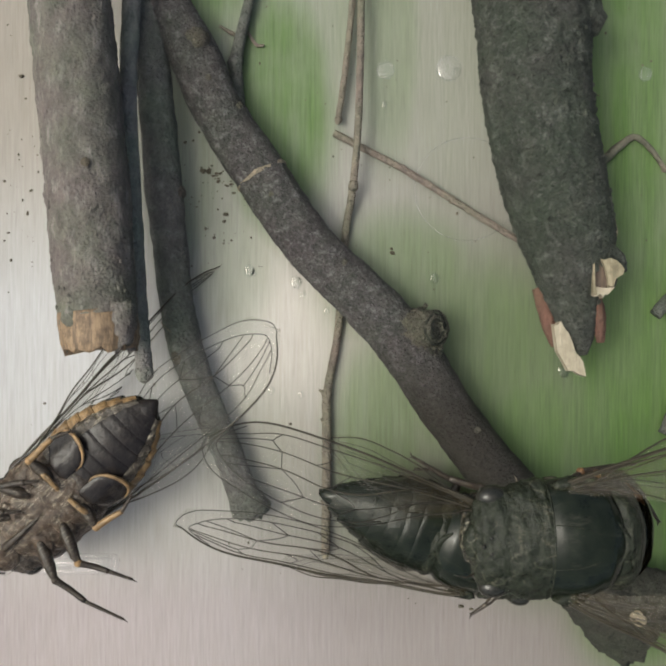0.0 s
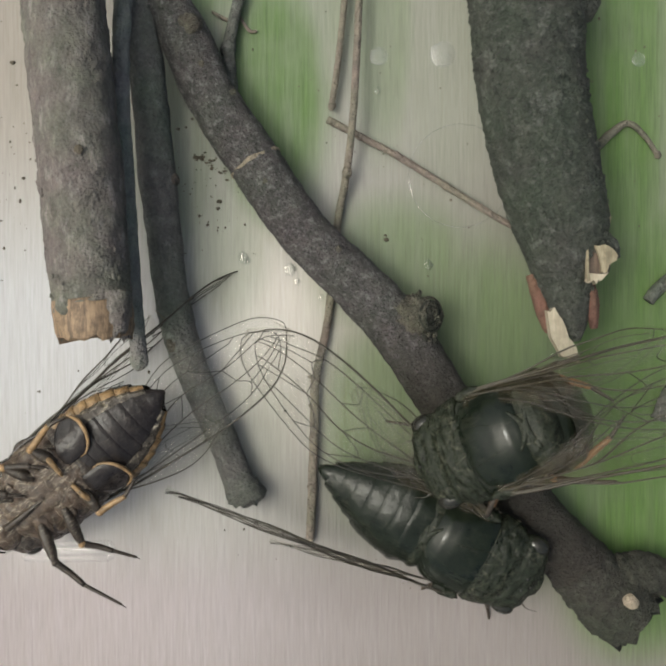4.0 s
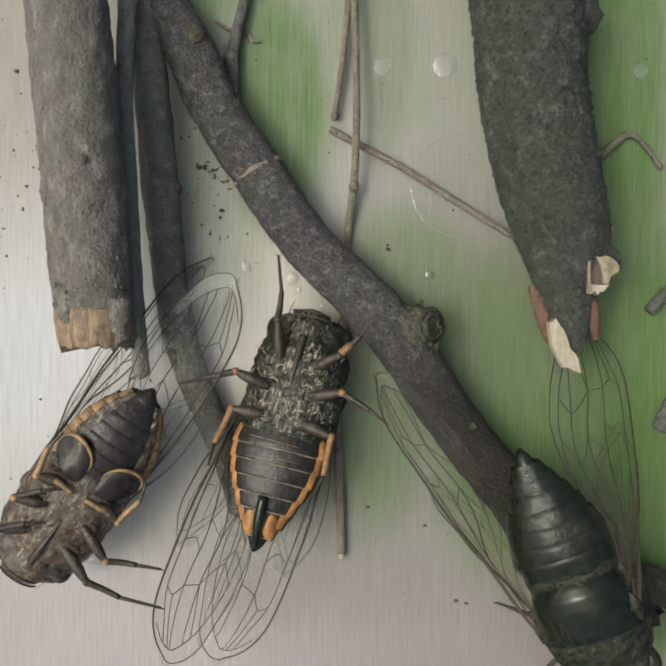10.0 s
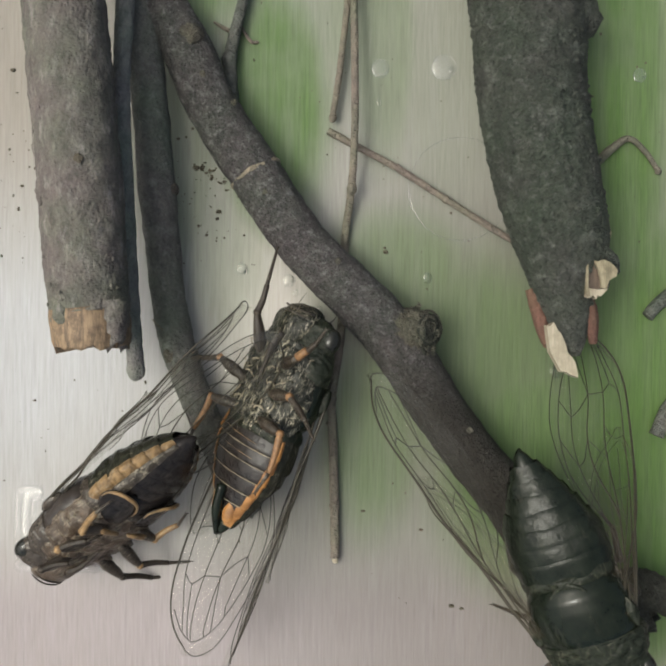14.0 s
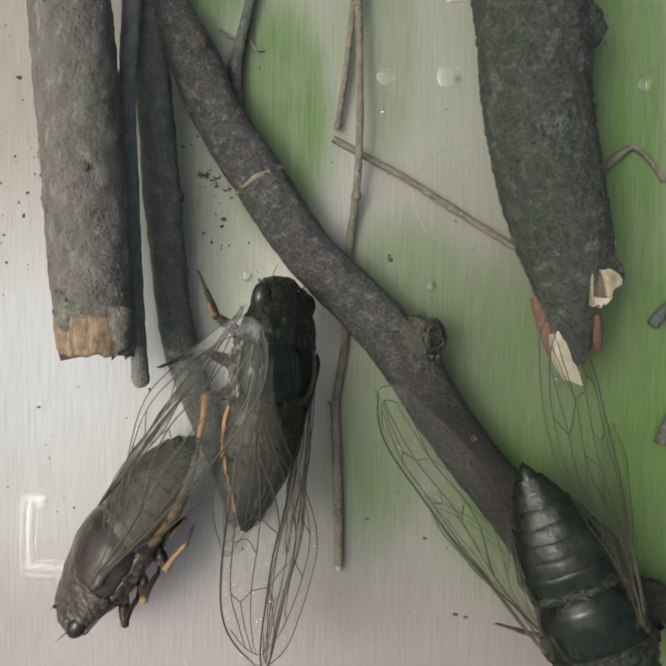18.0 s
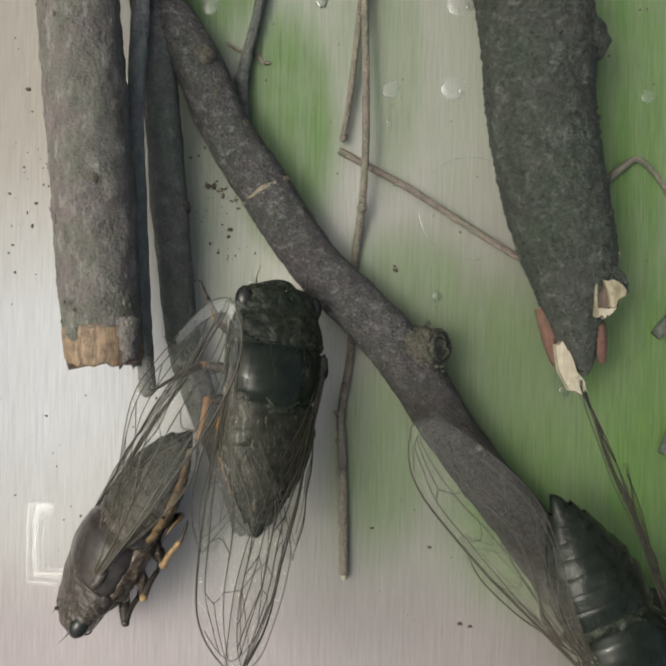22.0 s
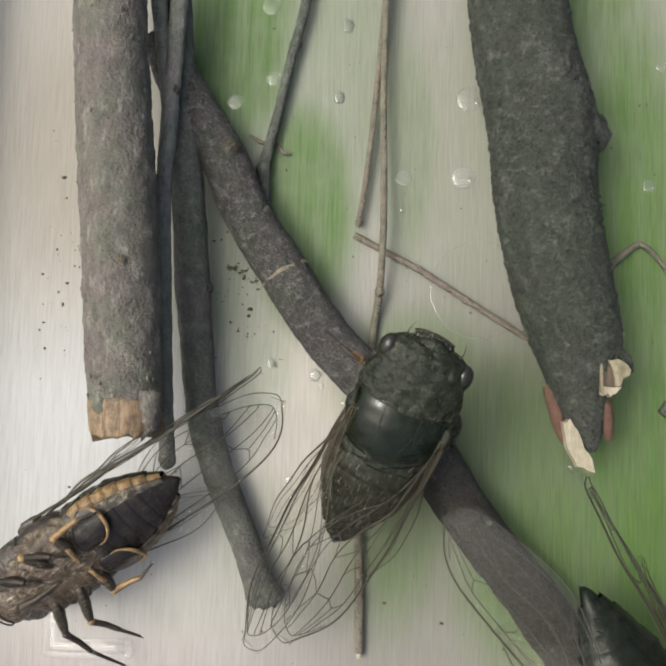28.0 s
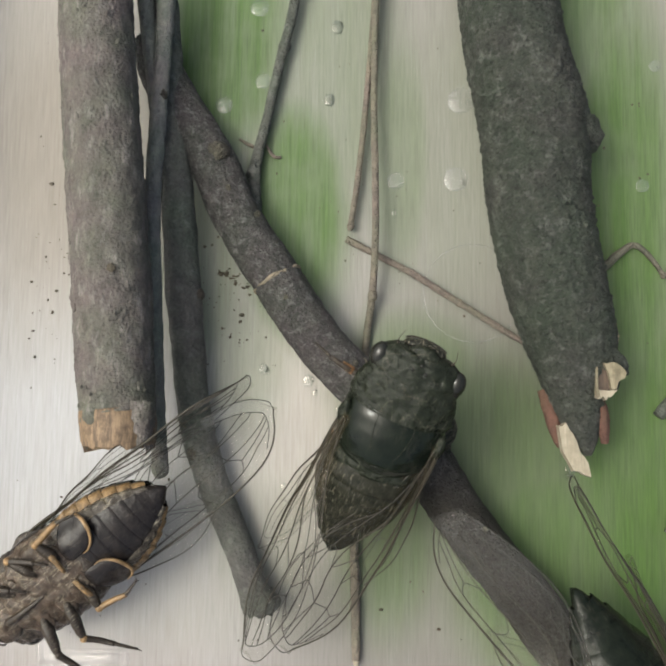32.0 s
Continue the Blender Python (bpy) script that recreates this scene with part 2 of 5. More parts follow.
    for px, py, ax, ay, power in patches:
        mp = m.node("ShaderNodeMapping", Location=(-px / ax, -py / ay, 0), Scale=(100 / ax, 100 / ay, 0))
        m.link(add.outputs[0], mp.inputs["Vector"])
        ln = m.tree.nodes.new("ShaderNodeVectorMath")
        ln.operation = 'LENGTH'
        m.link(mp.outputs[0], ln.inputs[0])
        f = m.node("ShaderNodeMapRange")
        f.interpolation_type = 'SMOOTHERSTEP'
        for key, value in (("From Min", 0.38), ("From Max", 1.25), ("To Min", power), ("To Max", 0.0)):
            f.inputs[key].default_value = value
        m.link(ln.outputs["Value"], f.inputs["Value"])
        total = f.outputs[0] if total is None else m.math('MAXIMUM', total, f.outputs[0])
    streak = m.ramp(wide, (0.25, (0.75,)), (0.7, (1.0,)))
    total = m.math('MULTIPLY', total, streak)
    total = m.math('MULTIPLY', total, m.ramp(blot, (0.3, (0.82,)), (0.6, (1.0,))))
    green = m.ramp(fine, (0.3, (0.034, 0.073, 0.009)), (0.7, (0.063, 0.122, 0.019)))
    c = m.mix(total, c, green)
    m.bump(fine, 0.25, 0.0004)
    return m.done(c, m.ramp(fine, (0.3, (0.62,)), (0.7, (0.48,))), Specular_IOR_Level=0.25)


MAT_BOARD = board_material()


def clear_material(name, tint, gloss, rough=0.06):
    """Thin clear plastic: see-through with a mirror share."""
    m = Nodes(name)
    t = m.tree.nodes.new("ShaderNodeBsdfTransparent")
    t.inputs[0].default_value = (*tint, 1)
    g = m.tree.nodes.new("ShaderNodeBsdfGlossy")
    g.inputs["Roughness"].default_value = rough
    mixer = m.tree.nodes.new("ShaderNodeMixShader")
    fres = m.node("ShaderNodeFresnel", IOR=1.46)
    m.link(m.math('ADD', m.math('MULTIPLY', fres.outputs[0], 0.9), gloss), mixer.inputs[0])
    m.link(t.outputs[0], mixer.inputs[1])
    m.link(g.outputs[0], mixer.inputs[2])
    m.link(mixer.outputs[0], m.tree.nodes["Material Output"].inputs[0])
    return m.mat


MAT_PLASTIC = clear_material("clear_plastic", (0.965, 0.975, 0.975), 0.10, 0.12)


def milky_material(name, milk, gloss):
    """Whitish clear plastic that scatters a little light."""
    m = Nodes(name)
    t = m.node("ShaderNodeBsdfTransparent")
    d = m.node("ShaderNodeBsdfDiffuse", Color=(0.82, 0.83, 0.85, 1))
    g = m.node("ShaderNodeBsdfGlossy", Roughness=0.22)
    first, second = m.tree.nodes.new("ShaderNodeMixShader"), m.tree.nodes.new("ShaderNodeMixShader")
    first.inputs[0].default_value, second.inputs[0].default_value = milk, gloss
    m.link(t.outputs[0], first.inputs[1])
    m.link(d.outputs[0], first.inputs[2])
    m.link(first.outputs[0], second.inputs[1])
    m.link(g.outputs[0], second.inputs[2])
    m.link(second.outputs[0], m.tree.nodes["Material Output"].inputs[0])
    return m.mat


MAT_FROST = milky_material("whitish_clear_plastic", 0.03, 0.05)
MAT_MARGIN = milky_material("whitish_wing_margin", 0.04, 0.006)
MAT_RIM = milky_material("milky_clear_rim", 0.035, 0.028)
MAT_DROP = clear_material("clear_bubble", (0.93, 0.945, 0.94), 0.025, 0.05)


def chitin(name, dark, mid, rough, scale=700, relief=0.25, hair=0.0, fleck=0.0, gloss=0.32):
    m = Nodes(name)
    n = m.noise(scale, 6, 0.65)
    c = m.ramp(n, (0.3, dark), (0.7, mid))
    if hair:
        h = m.noise(scale * 2.4, 5, 0.8, m.stretch(1.0, 0.18, 1.0, 0.6))
        g = m.noise(scale * 0.35, 3, 0.6)
        fac = m.math('MULTIPLY', m.ramp(h, (0.54, (0.0,)), (0.64, (hair * 1.5,))), m.ramp(g, (0.40, (0.15,)), (0.60, (1.0,))))
        c = m.mix(fac, c, (0.36, 0.32, 0.24))
    if fleck:
        lines = m.ramp(m.cells(430, m.stretch(1.0, 0.8, 1.0), 'DISTANCE_TO_EDGE'), (0.02, (fleck,)), (0.075, (0.0,)))
        where = m.math('MULTIPLY', m.ramp(m.noise(300, 4, 0.7), (0.47, (0.0,)), (0.58, (1.0,))), m.ramp(m.noise(2600, 4, 0.8), (0.42, (0.1,)), (0.56, (1.0,))))
        c = m.mix(m.math('MULTIPLY', lines, where), c, (0.30, 0.27, 0.19))
        pits = m.bump(m.ramp(m.cells(520, None, 'SMOOTH_F1'), (0.1, (0.0,)), (0.7, (1.0,))), 0.5, 0.0008)
        m.bump(n, relief, 0.0005, pits)
    else:
        m.bump(n, relief, 0.0005)
    return m.done(c, rough, Specular_IOR_Level=gloss)


MAT_SHELL = chitin("glossy_black_shell", (0.004, 0.006, 0.004), (0.011, 0.014, 0.009), 0.08, 300, 0.2, 0.02, 0.0, 0.2)
# Male's brown shell, lightened because the haze over it is put into the colour.
MAT_SHELL_BROWN = chitin("glossy_brown_black_shell", (0.018, 0.015, 0.013), (0.042, 0.035, 0.031), 0.14, 420, 0.15, 0.06, 0.0, 0.22)
MAT_SHELL_ROUGH = chitin("wrinkled_black_shell", (0.006, 0.008, 0.005), (0.019, 0.022, 0.014), 0.2, 900, 0.8, 0.04, 0.10, 0.18)
MAT_SEGMENT = chitin("black_abdomen_shell", (0.004, 0.006, 0.004), (0.012, 0.015, 0.010), 0.10, 420, 0.55, 0.03, 0.0, 0.19)
MAT_HAIRY = chitin("hairy_dark_underside", (0.006, 0.007, 0.005), (0.026, 0.025, 0.016), 0.26, 800, 0.9, 0.8, 0.55)
# Brown underside made lighter to carry the haze lying over this cicada.
MAT_BROWN = chitin("brown_haze_lightened_underside", (0.018, 0.013, 0.009), (0.088, 0.062, 0.043), 0.28, 700, 0.9, 0.6, 0.45)
MAT_ORANGE = chitin("orange_shell", (0.11, 0.048, 0.016), (0.34, 0.165, 0.048), 0.42, 420, 0.6)
MAT_TAN = chitin("dull_tan_orange_shell", (0.045, 0.028, 0.014), (0.27, 0.172, 0.076), 0.36, 800, 0.9, 0.35)
MAT_RIND = chitin("dull_tan_plate_rim", (0.07, 0.045, 0.022), (0.30, 0.19, 0.085), 0.4, 500, 0.6, 0.1)
# Brown-black shell with the same haze mixed into its base colour.
MAT_HAZED = chitin("haze_lightened_brown_black_shell", (0.016, 0.013, 0.010), (0.055, 0.044, 0.035), 0.24, 900, 0.5, 0.30)
MAT_PALE = chitin("pale_joint", (0.10, 0.08, 0.05), (0.34, 0.29, 0.20), 0.5, 900, 0.3)
MAT_LEG = chitin("dark_brown_leg", (0.010, 0.008, 0.006), (0.038, 0.028, 0.019), 0.34, 1200, 0.5, 0.25)
MAT_LEG_TAN = chitin("tan_orange_leg", (0.09, 0.048, 0.022), (0.25, 0.135, 0.058), 0.42, 1200, 0.4, 0.1)
MAT_SILVER = chitin("silvery_haired_flank", (0.014, 0.011, 0.008), (0.075, 0.062, 0.048), 0.3, 800, 0.9, 0.95, 0.5)
MAT_BELLY = chitin("glossy_dark_belly", (0.008, 0.007, 0.007), (0.022, 0.018, 0.016), 0.12, 600, 0.55, 0.04, 0.0, 0.26)
MAT_BANDED = chitin("downy_dark_abdomen_shell", (0.007, 0.008, 0.005), (0.024, 0.023, 0.015), 0.2, 700, 0.6, 0.2, 0.0, 0.18)
MAT_EYE = chitin("dark_glossy_eye", (0.008, 0.009, 0.007), (0.02, 0.019, 0.015), 0.12, 2000, 0.1)
MAT_VEIN = chitin("dark_wing_vein", (0.010, 0.009, 0.007), (0.032, 0.027, 0.02), 0.4, 1500, 0.2)
MAT_VEIN_TAN = chitin("olive_wing_vein", (0.014, 0.012, 0.008), (0.045, 0.038, 0.024), 0.4, 1500, 0.2)


def membrane_material():
    """Clear wing skin, smoky brown near the wing's root."""
    m = Nodes("clear_wing_membrane")
    sep = m.tree.nodes.new("ShaderNodeSeparateXYZ")
    m.link(m.coord, sep.inputs[0])
    root = m.node("ShaderNodeMapRange")
    for key, value in (("From Min", -0.024), ("From Max", -0.002), ("To Min", 0.0), ("To Max", 0.16)):
        root.inputs[key].default_value = value
    m.link(sep.outputs["Y"], root.inputs["Value"])
    cloud = m.noise(260, 5, 0.7)
    crinkle = m.noise(900, 4, 0.6)
    share = m.math('ADD', m.math('MULTIPLY', root.outputs[0], m.ramp(cloud, (0.3, (0.5,)), (0.7, (1.0,)))), m.ramp(m.noise(620, 5, 0.75), (0.42, (0.003,)), (0.64, (0.024,))))
    tip = m.node("ShaderNodeMapRange")
    for key, value in (("From Min", -0.043), ("From Max", -0.054), ("To Min", 0.0), ("To Max", 0.035)):
        tip.inputs[key].default_value = value
    m.link(sep.outputs["Y"], tip.inputs["Value"])
    tip = m.math('MULTIPLY', tip.outputs[0], m.ramp(m.noise(700, 5, 0.75), (0.42, (0.0,)), (0.62, (1.0,))))
    share = m.math('ADD', share, tip)
    skin = m.node("ShaderNodeBsdfPrincipled", Roughness=0.28)
    far = m.node("ShaderNodeMapRange")
    for key, value in (("From Min", -0.028), ("From Max", -0.040), ("To Min", 0.0), ("To Max", 1.0)):
        far.inputs[key].default_value = value
    m.link(sep.outputs["Y"], far.inputs["Value"])
    m.link(m.mix(far.outputs[0], m.ramp(cloud, (0.3, (0.055, 0.044, 0.024)), (0.7, (0.15, 0.118, 0.066))), (0.55, 0.55, 0.53)), skin.inputs["Base Color"])
    gl = m.node("ShaderNodeBsdfGlossy", Roughness=0.16)
    bump = m.node("ShaderNodeBump", Strength=0.8, Distance=0.0008)
    m.link(crinkle, bump.inputs["Height"])
    m.link(bump.outputs[0], gl.inputs["Normal"])
    clear = m.node("ShaderNodeBsdfTransparent")
    clear.inputs[0].default_value = (0.93, 0.93, 0.91, 1)
    first = m.tree.nodes.new("ShaderNodeMixShader")
    second = m.tree.nodes.new("ShaderNodeMixShader")
    m.link(share, first.inputs[0])
    m.link(clear.outputs[0], first.inputs[1])
    m.link(skin.outputs[0], first.inputs[2])
    fres = m.node("ShaderNodeFresnel", IOR=1.5)
    m.link(m.math('MINIMUM', m.math('MULTIPLY', fres.outputs[0], 0.35), 0.014), second.inputs[0])
    m.link(first.outputs[0], second.inputs[1])
    m.link(gl.outputs[0], second.inputs[2])
    m.link(second.outputs[0], m.tree.nodes["Material Output"].inputs[0])
    return m.mat


MAT_WING = membrane_material()

# ---- mesh helpers (measures in centimetres) ----
CM = 0.01


def mesh_of(name, verts, faces, material, smooth=True):
    me = bpy.data.meshes.new(name)
    me.from_pydata([tuple(c * CM for c in v) for v in verts], [], faces)
    me.materials.append(material)
    bm = bmesh.new()
    bm.from_mesh(me)
    bmesh.ops.recalc_face_normals(bm, faces=bm.faces)
    bm.to_mesh(me)
    bm.free()
    if smooth:
        me.polygons.foreach_set("use_smooth", [True] * len(me.polygons))
    return me


def part(name, shape, material, parent=None, label="", at=None, smooth=True):
    """Links (verts, faces) as one mesh object, under parent if given; at is its place in the parent, in cm."""
    ob = new(name, mesh_of(name, *shape, material, smooth))
    if parent is not None:
        ob.parent = parent
    if at is not None:
        ob.location = Vector(at) * CM
    if label:
        ob["label"] = label
    return ob


def joined(*shapes):
    verts, faces = [], []
    for v, f in shapes:
        k = len(verts)
        verts += v
        faces += [tuple(i + k for i in q) for q in f]
    return verts, faces


def spline(points, steps):
    """A smooth line through the points."""
    p = [Vector(q) for q in points]
    p = [2 * p[0] - p[1]] + p + [2 * p[-1] - p[-2]]
    out = []
    for i in range(1, len(p) - 2):
        a, b, c, d = p[i - 1:i + 3]
        for k in range(steps):
            s = k / steps
            out.append(0.5 * (2 * b + (c - a) * s + (2 * a - 5 * b + 4 * c - d) * s * s + (3 * b - a - 3 * c + d) * s ** 3))
    return out + [p[-2]]


def tube(points, radii, steps=6, sides=12, rough=0.0, grain=1.0, seed=0.0, flat=1.0, jag=0.0):
    """A tapering tube with uneven skin and closed ends. jag: how ragged the far end is."""
    line = spline(points, steps) if steps > 1 else [Vector(p) for p in points]
    n = len(line)
    rad = np.interp(np.linspace(0, 1, n), np.linspace(0, 1, len(radii)), radii)
    verts, faces = [], []
    side = None
    for i, p in enumerate(line):
        way = (line[min(i + 1, n - 1)] - line[max(i - 1, 0)]).normalized()
        if side is None:
            side = way.orthogonal().normalized()
        side = (side - way * side.dot(way)).normalized()
        up = way.cross(side)
        for k in range(sides):
            a = 2 * math.pi * k / sides
            r = rad[i]
            q = p + (side * math.cos(a) + up * math.sin(a)) * r
            if rough:
                s = Vector((q.x, q.y, q.z + seed)) * grain
                r *= 1 + rough * (noise.noise(s * 2.0) + 0.6 * noise.noise(s * 6.0) + 0.35 * noise.noise(s * 15.0))
                q = p + (side * math.cos(a) + up * math.sin(a)) * r
            if jag and i == n - 1:
                q = q + way * jag * noise.noise(Vector((k * 1.7, seed, 0)))
            if flat != 1.0:
                q.z = p.z + (q.z - p.z) * flat
            verts.append(tuple(q))
    for i in range(n - 1):
        for k in range(sides):
            faces.append((i * sides + k, i * sides + (k + 1) % sides, (i + 1) * sides + (k + 1) % sides, (i + 1) * sides + k))
    for base, p in ((0, line[0]), ((n - 1) * sides, line[-1])):
        c = len(verts)
        verts.append(tuple(p))
        faces += [(base + k, base + (k + 1) % sides, c) for k in range(sides)]
    return verts, faces


def loft(sections, sides=28, rough=0.0, grain=3.0, seed=0.0, power=1.0, fine=1, crease=0.0):
    """A body along y from rows of y, centre height, half-width, height above and below the centre."""
    verts, faces = [], []
    if fine > 1:
        keys = np.linspace(0, 1, len(sections))
        wanted = np.linspace(0, 1, (len(sections) - 1) * fine + 1)
        sections = list(zip(*[np.interp(wanted, keys, column) for column in zip(*sections)]))
    for y, cz, rx, top, low in sections:
        for k in range(sides):
            a = 2 * math.pi * k / sides
            cx, sz = math.cos(a), math.sin(a)
            x = rx * math.copysign(abs(cx) ** power, cx)
            z = cz + (top if sz > 0 else low) * math.copysign(abs(sz) ** power, sz)
            if rough:
                f = 1 + rough * (noise.noise(Vector((x, y, z + seed)) * grain) + 0.5 * noise.noise(Vector((x, y, z + seed)) * grain * 3))
                if crease:
                    q = Vector((abs(x), y * 1.2, z + seed))
                    f -= crease * max(0.0, 1 - abs(noise.noise(q * grain * 0.62)) * 7) + 0.5 * crease * max(0.0, 1 - abs(noise.noise(q * grain * 1.5)) * 6)
                x, z = x * f, cz + (z - cz) * f
            verts.append((x, y, z))
    n = len(sections)
    for i in range(n - 1):
        for k in range(sides):
            faces.append((i * sides + k, i * sides + (k + 1) % sides, (i + 1) * sides + (k + 1) % sides, (i + 1) * sides + k))
    faces.append(tuple(range(sides)))
    faces.append(tuple(range((n - 1) * sides, n * sides)))
    return verts, faces


def ball(c, r, rings=10, sides=14, squash=(1, 1, 1), rough=0.0, seed=0.0):
    verts, faces = [(c[0], c[1], c[2] + r * squash[2])], []
    for i in range(1, rings):
        t = math.pi * i / rings
        for k in range(sides):
            a = 2 * math.pi * k / sides
            d = Vector((math.sin(t) * math.cos(a), math.sin(t) * math.sin(a), math.cos(t)))
            f = r * (1 + rough * noise.noise(d * 2.3 + Vector((seed, 0, 0))))
            verts.append(tuple(c[j] + d[j] * f * squash[j] for j in range(3)))
    verts.append((c[0], c[1], c[2] - r * squash[2]))
    last = len(verts) - 1
    for k in range(sides):
        faces.append((0, 1 + k, 1 + (k + 1) % sides))
        faces.append((last, last - sides + (k + 1) % sides, last - sides + k))
    for i in range(rings - 2):
        for k in range(sides):
            a, b = 1 + i * sides + k, 1 + i * sides + (k + 1) % sides
            faces.append((a, b, b + sides, a + sides))
    return verts, faces


def slab(outline, low, high):
    """A plate of the given outline between two heights, with a slightly drawn-in top."""
    n = len(outline)
    mx, my = sum(p[0] for p in outline) / n, sum(p[1] for p in outline) / n
    verts = [(x, y, low) for x, y in outline] + [(mx + (x - mx) * 0.96, my + (y - my) * 0.96, high) for x, y in outline]
    faces = [tuple(range(n)), tuple(range(n, 2 * n))] + [(k, (k + 1) % n, n + (k + 1) % n, n + k) for k in range(n)]
    return verts, faces


def thing(name, place, label, category, group=""):
    """The Empty of a thing, at its base."""
    ob = new(name)
    ob.empty_display_size = 0.005
    ob.location = Vector(place) * CM
    return tagged(ob, label, category, group)


# ---- the board and the clear box ----
def board_sheet():
    n, half = 40, 60.0
    verts = [(-half + 2 * half * i / n, -half + 2 * half * j / n, 0.0) for j in range(n + 1) for i in range(n + 1)]
    faces = [(j * (n + 1) + i, j * (n + 1) + i + 1, (j + 1) * (n + 1) + i + 1, (j + 1) * (n + 1) + i) for j in range(n) for i in range(n)]
    under = slab([(-half, -half), (half, -half), (half, half), (-half, half)], -2.2, -0.004)
    return joined((verts, faces), under)


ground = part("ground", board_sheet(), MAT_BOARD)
tagged(ground, "whitewashed wood-grain board with green patches, painted-in falloff and haze", "floor", kind="structure")


def plastic_box():
    """The clear box: low walls round the floor, raised foot ridges, a stamped ring and bubbles in its bottom."""
    box = thing("plastic_box", (0, 0, 0), "clear plastic box with raised foot ridges and small bubbles", "box")
    left, right, front, back, tall = -9.4, 11.0, -8.4, 12.5, 2.0
    for a, b in (((left, front), (left - 0.1, back)), ((right + 0.1, front), (right, back)),
                 ((left, front - 0.1), (right, front)), ((left, back), (right, back + 0.1))):
        x0, x1, y0, y1 = min(a[0], b[0]), max(a[0], b[0]), min(a[1], b[1]), max(a[1], b[1])
        part("side_wall", slab([(x0, y0), (x1, y0), (x1, y1), (x0, y1)], 0.01, tall), MAT_PLASTIC, box)
    foot = [(-6.18, -3.45, 0.03), (-6.60, -3.45, 0.03), (-6.72, -3.66, 0.03), (-6.72, -4.95, 0.03), (-6.54, -5.16, 0.03), (-4.95, -5.15, 0.03)]
    part("foot_ridge", tube(foot, [0.10], 6, 14, flat=0.5), MAT_RIM, box, "raised clear foot ridge")
    inner = [(-6.18, -3.62, 0.03), (-6.36, -3.66, 0.03), (-6.40, -3.8, 0.03), (-6.40, -4.70, 0.03), (-6.28, -4.84, 0.03), (-4.95, -4.84, 0.03)]
    part("foot_ridge", tube(inner, [0.07], 6, 14, flat=0.5), MAT_RIM, box, "raised clear foot ridge")
    middle_line = [(-6.18, -3.53, 0.01), (-6.48, -3.55, 0.01), (-6.56, -3.72, 0.01), (-6.56, -4.86, 0.01), (-6.42, -5.0, 0.01), (-4.95, -5.0, 0.01)]
    part("foot_ridge", tube(middle_line, [0.12], 6, 14, flat=0.25), MAT_FROST, box, "raised clear foot ridge")
    part("foot_end", tube([(-4.95, -5.17, 0.03), (-4.84, -5.12, 0.03), (-4.80, -5.0, 0.03), (-4.84, -4.88, 0.03), (-4.95, -4.83, 0.03)], [0.085], 4, 12, flat=0.5), MAT_RIM, box)
    ring = [(2.83 + 1.12 * math.cos(a), 3.19 + 1.12 * math.sin(a), 0.012) for a in np.linspace(0, 2 * math.pi, 49)]
    part("stamped_ring", tube(ring, [0.012], 1, 8, flat=0.6), MAT_FROST, box, "stamped clear ring")
    for x, y, r in ((2.45, 5.82, 0.27), (1.07, 5.78, 0.19), (-2.93, 7.59, 0.19), (-2.15, 9.96, 0.21), (-2.04, 8.17, 0.18), (2.57, 7.69, 0.30),
                    (6.68, 5.67, 0.14), (7.03, 8.5, 0.13)):
        part("bubble", ball((x, y, 0.0), r, 10, 18, (1, 1, 0.10), 0.12, x), MAT_FROST, box)
        # Small bead added to each bubble only to catch a glint.
        part("droplet", ball((x + 0.55 * r, y - 0.2 * r, 0.01), 0.2 * r, 8, 12, (1.0, 1.4, 0.45), 0.3, x), MAT_DROP, box)
        rim = [(x + r * 0.97 * math.cos(a), y + r * 0.97 * math.sin(a), 0.015) for a in np.linspace(0, 2 * math.pi, 25)]
        part("bubble_rim", tube(rim, [0.016, 0.03, 0.012, 0.01, 0.014, 0.016], 1, 6), MAT_FROST, box)
    for x, y, r in ((-1.9, 1.42, 0.10), (-1.8, 1.36, 0.05), (-0.87, 1.16, 0.11), (-0.78, 1.2, 0.05), (2.14, 1.25, 0.09), (-0.31, 9.49, 0.13), (-0.47, 7.72, 0.12),
                    (-0.2, 0.55, 0.06), (-0.72, 0.9, 0.06), (1.05, 5.05, 0.06), (-0.75, -1.3, 0.06), (-1.4, -1.2, 0.07), (4.95, -0.75, 0.12)):
        part("droplet", ball((x, y, 0.0), r, 8, 14, (1.1, 1.25, 0.12), 0.55, y), MAT_DROP, box)
    return box


plastic_box()


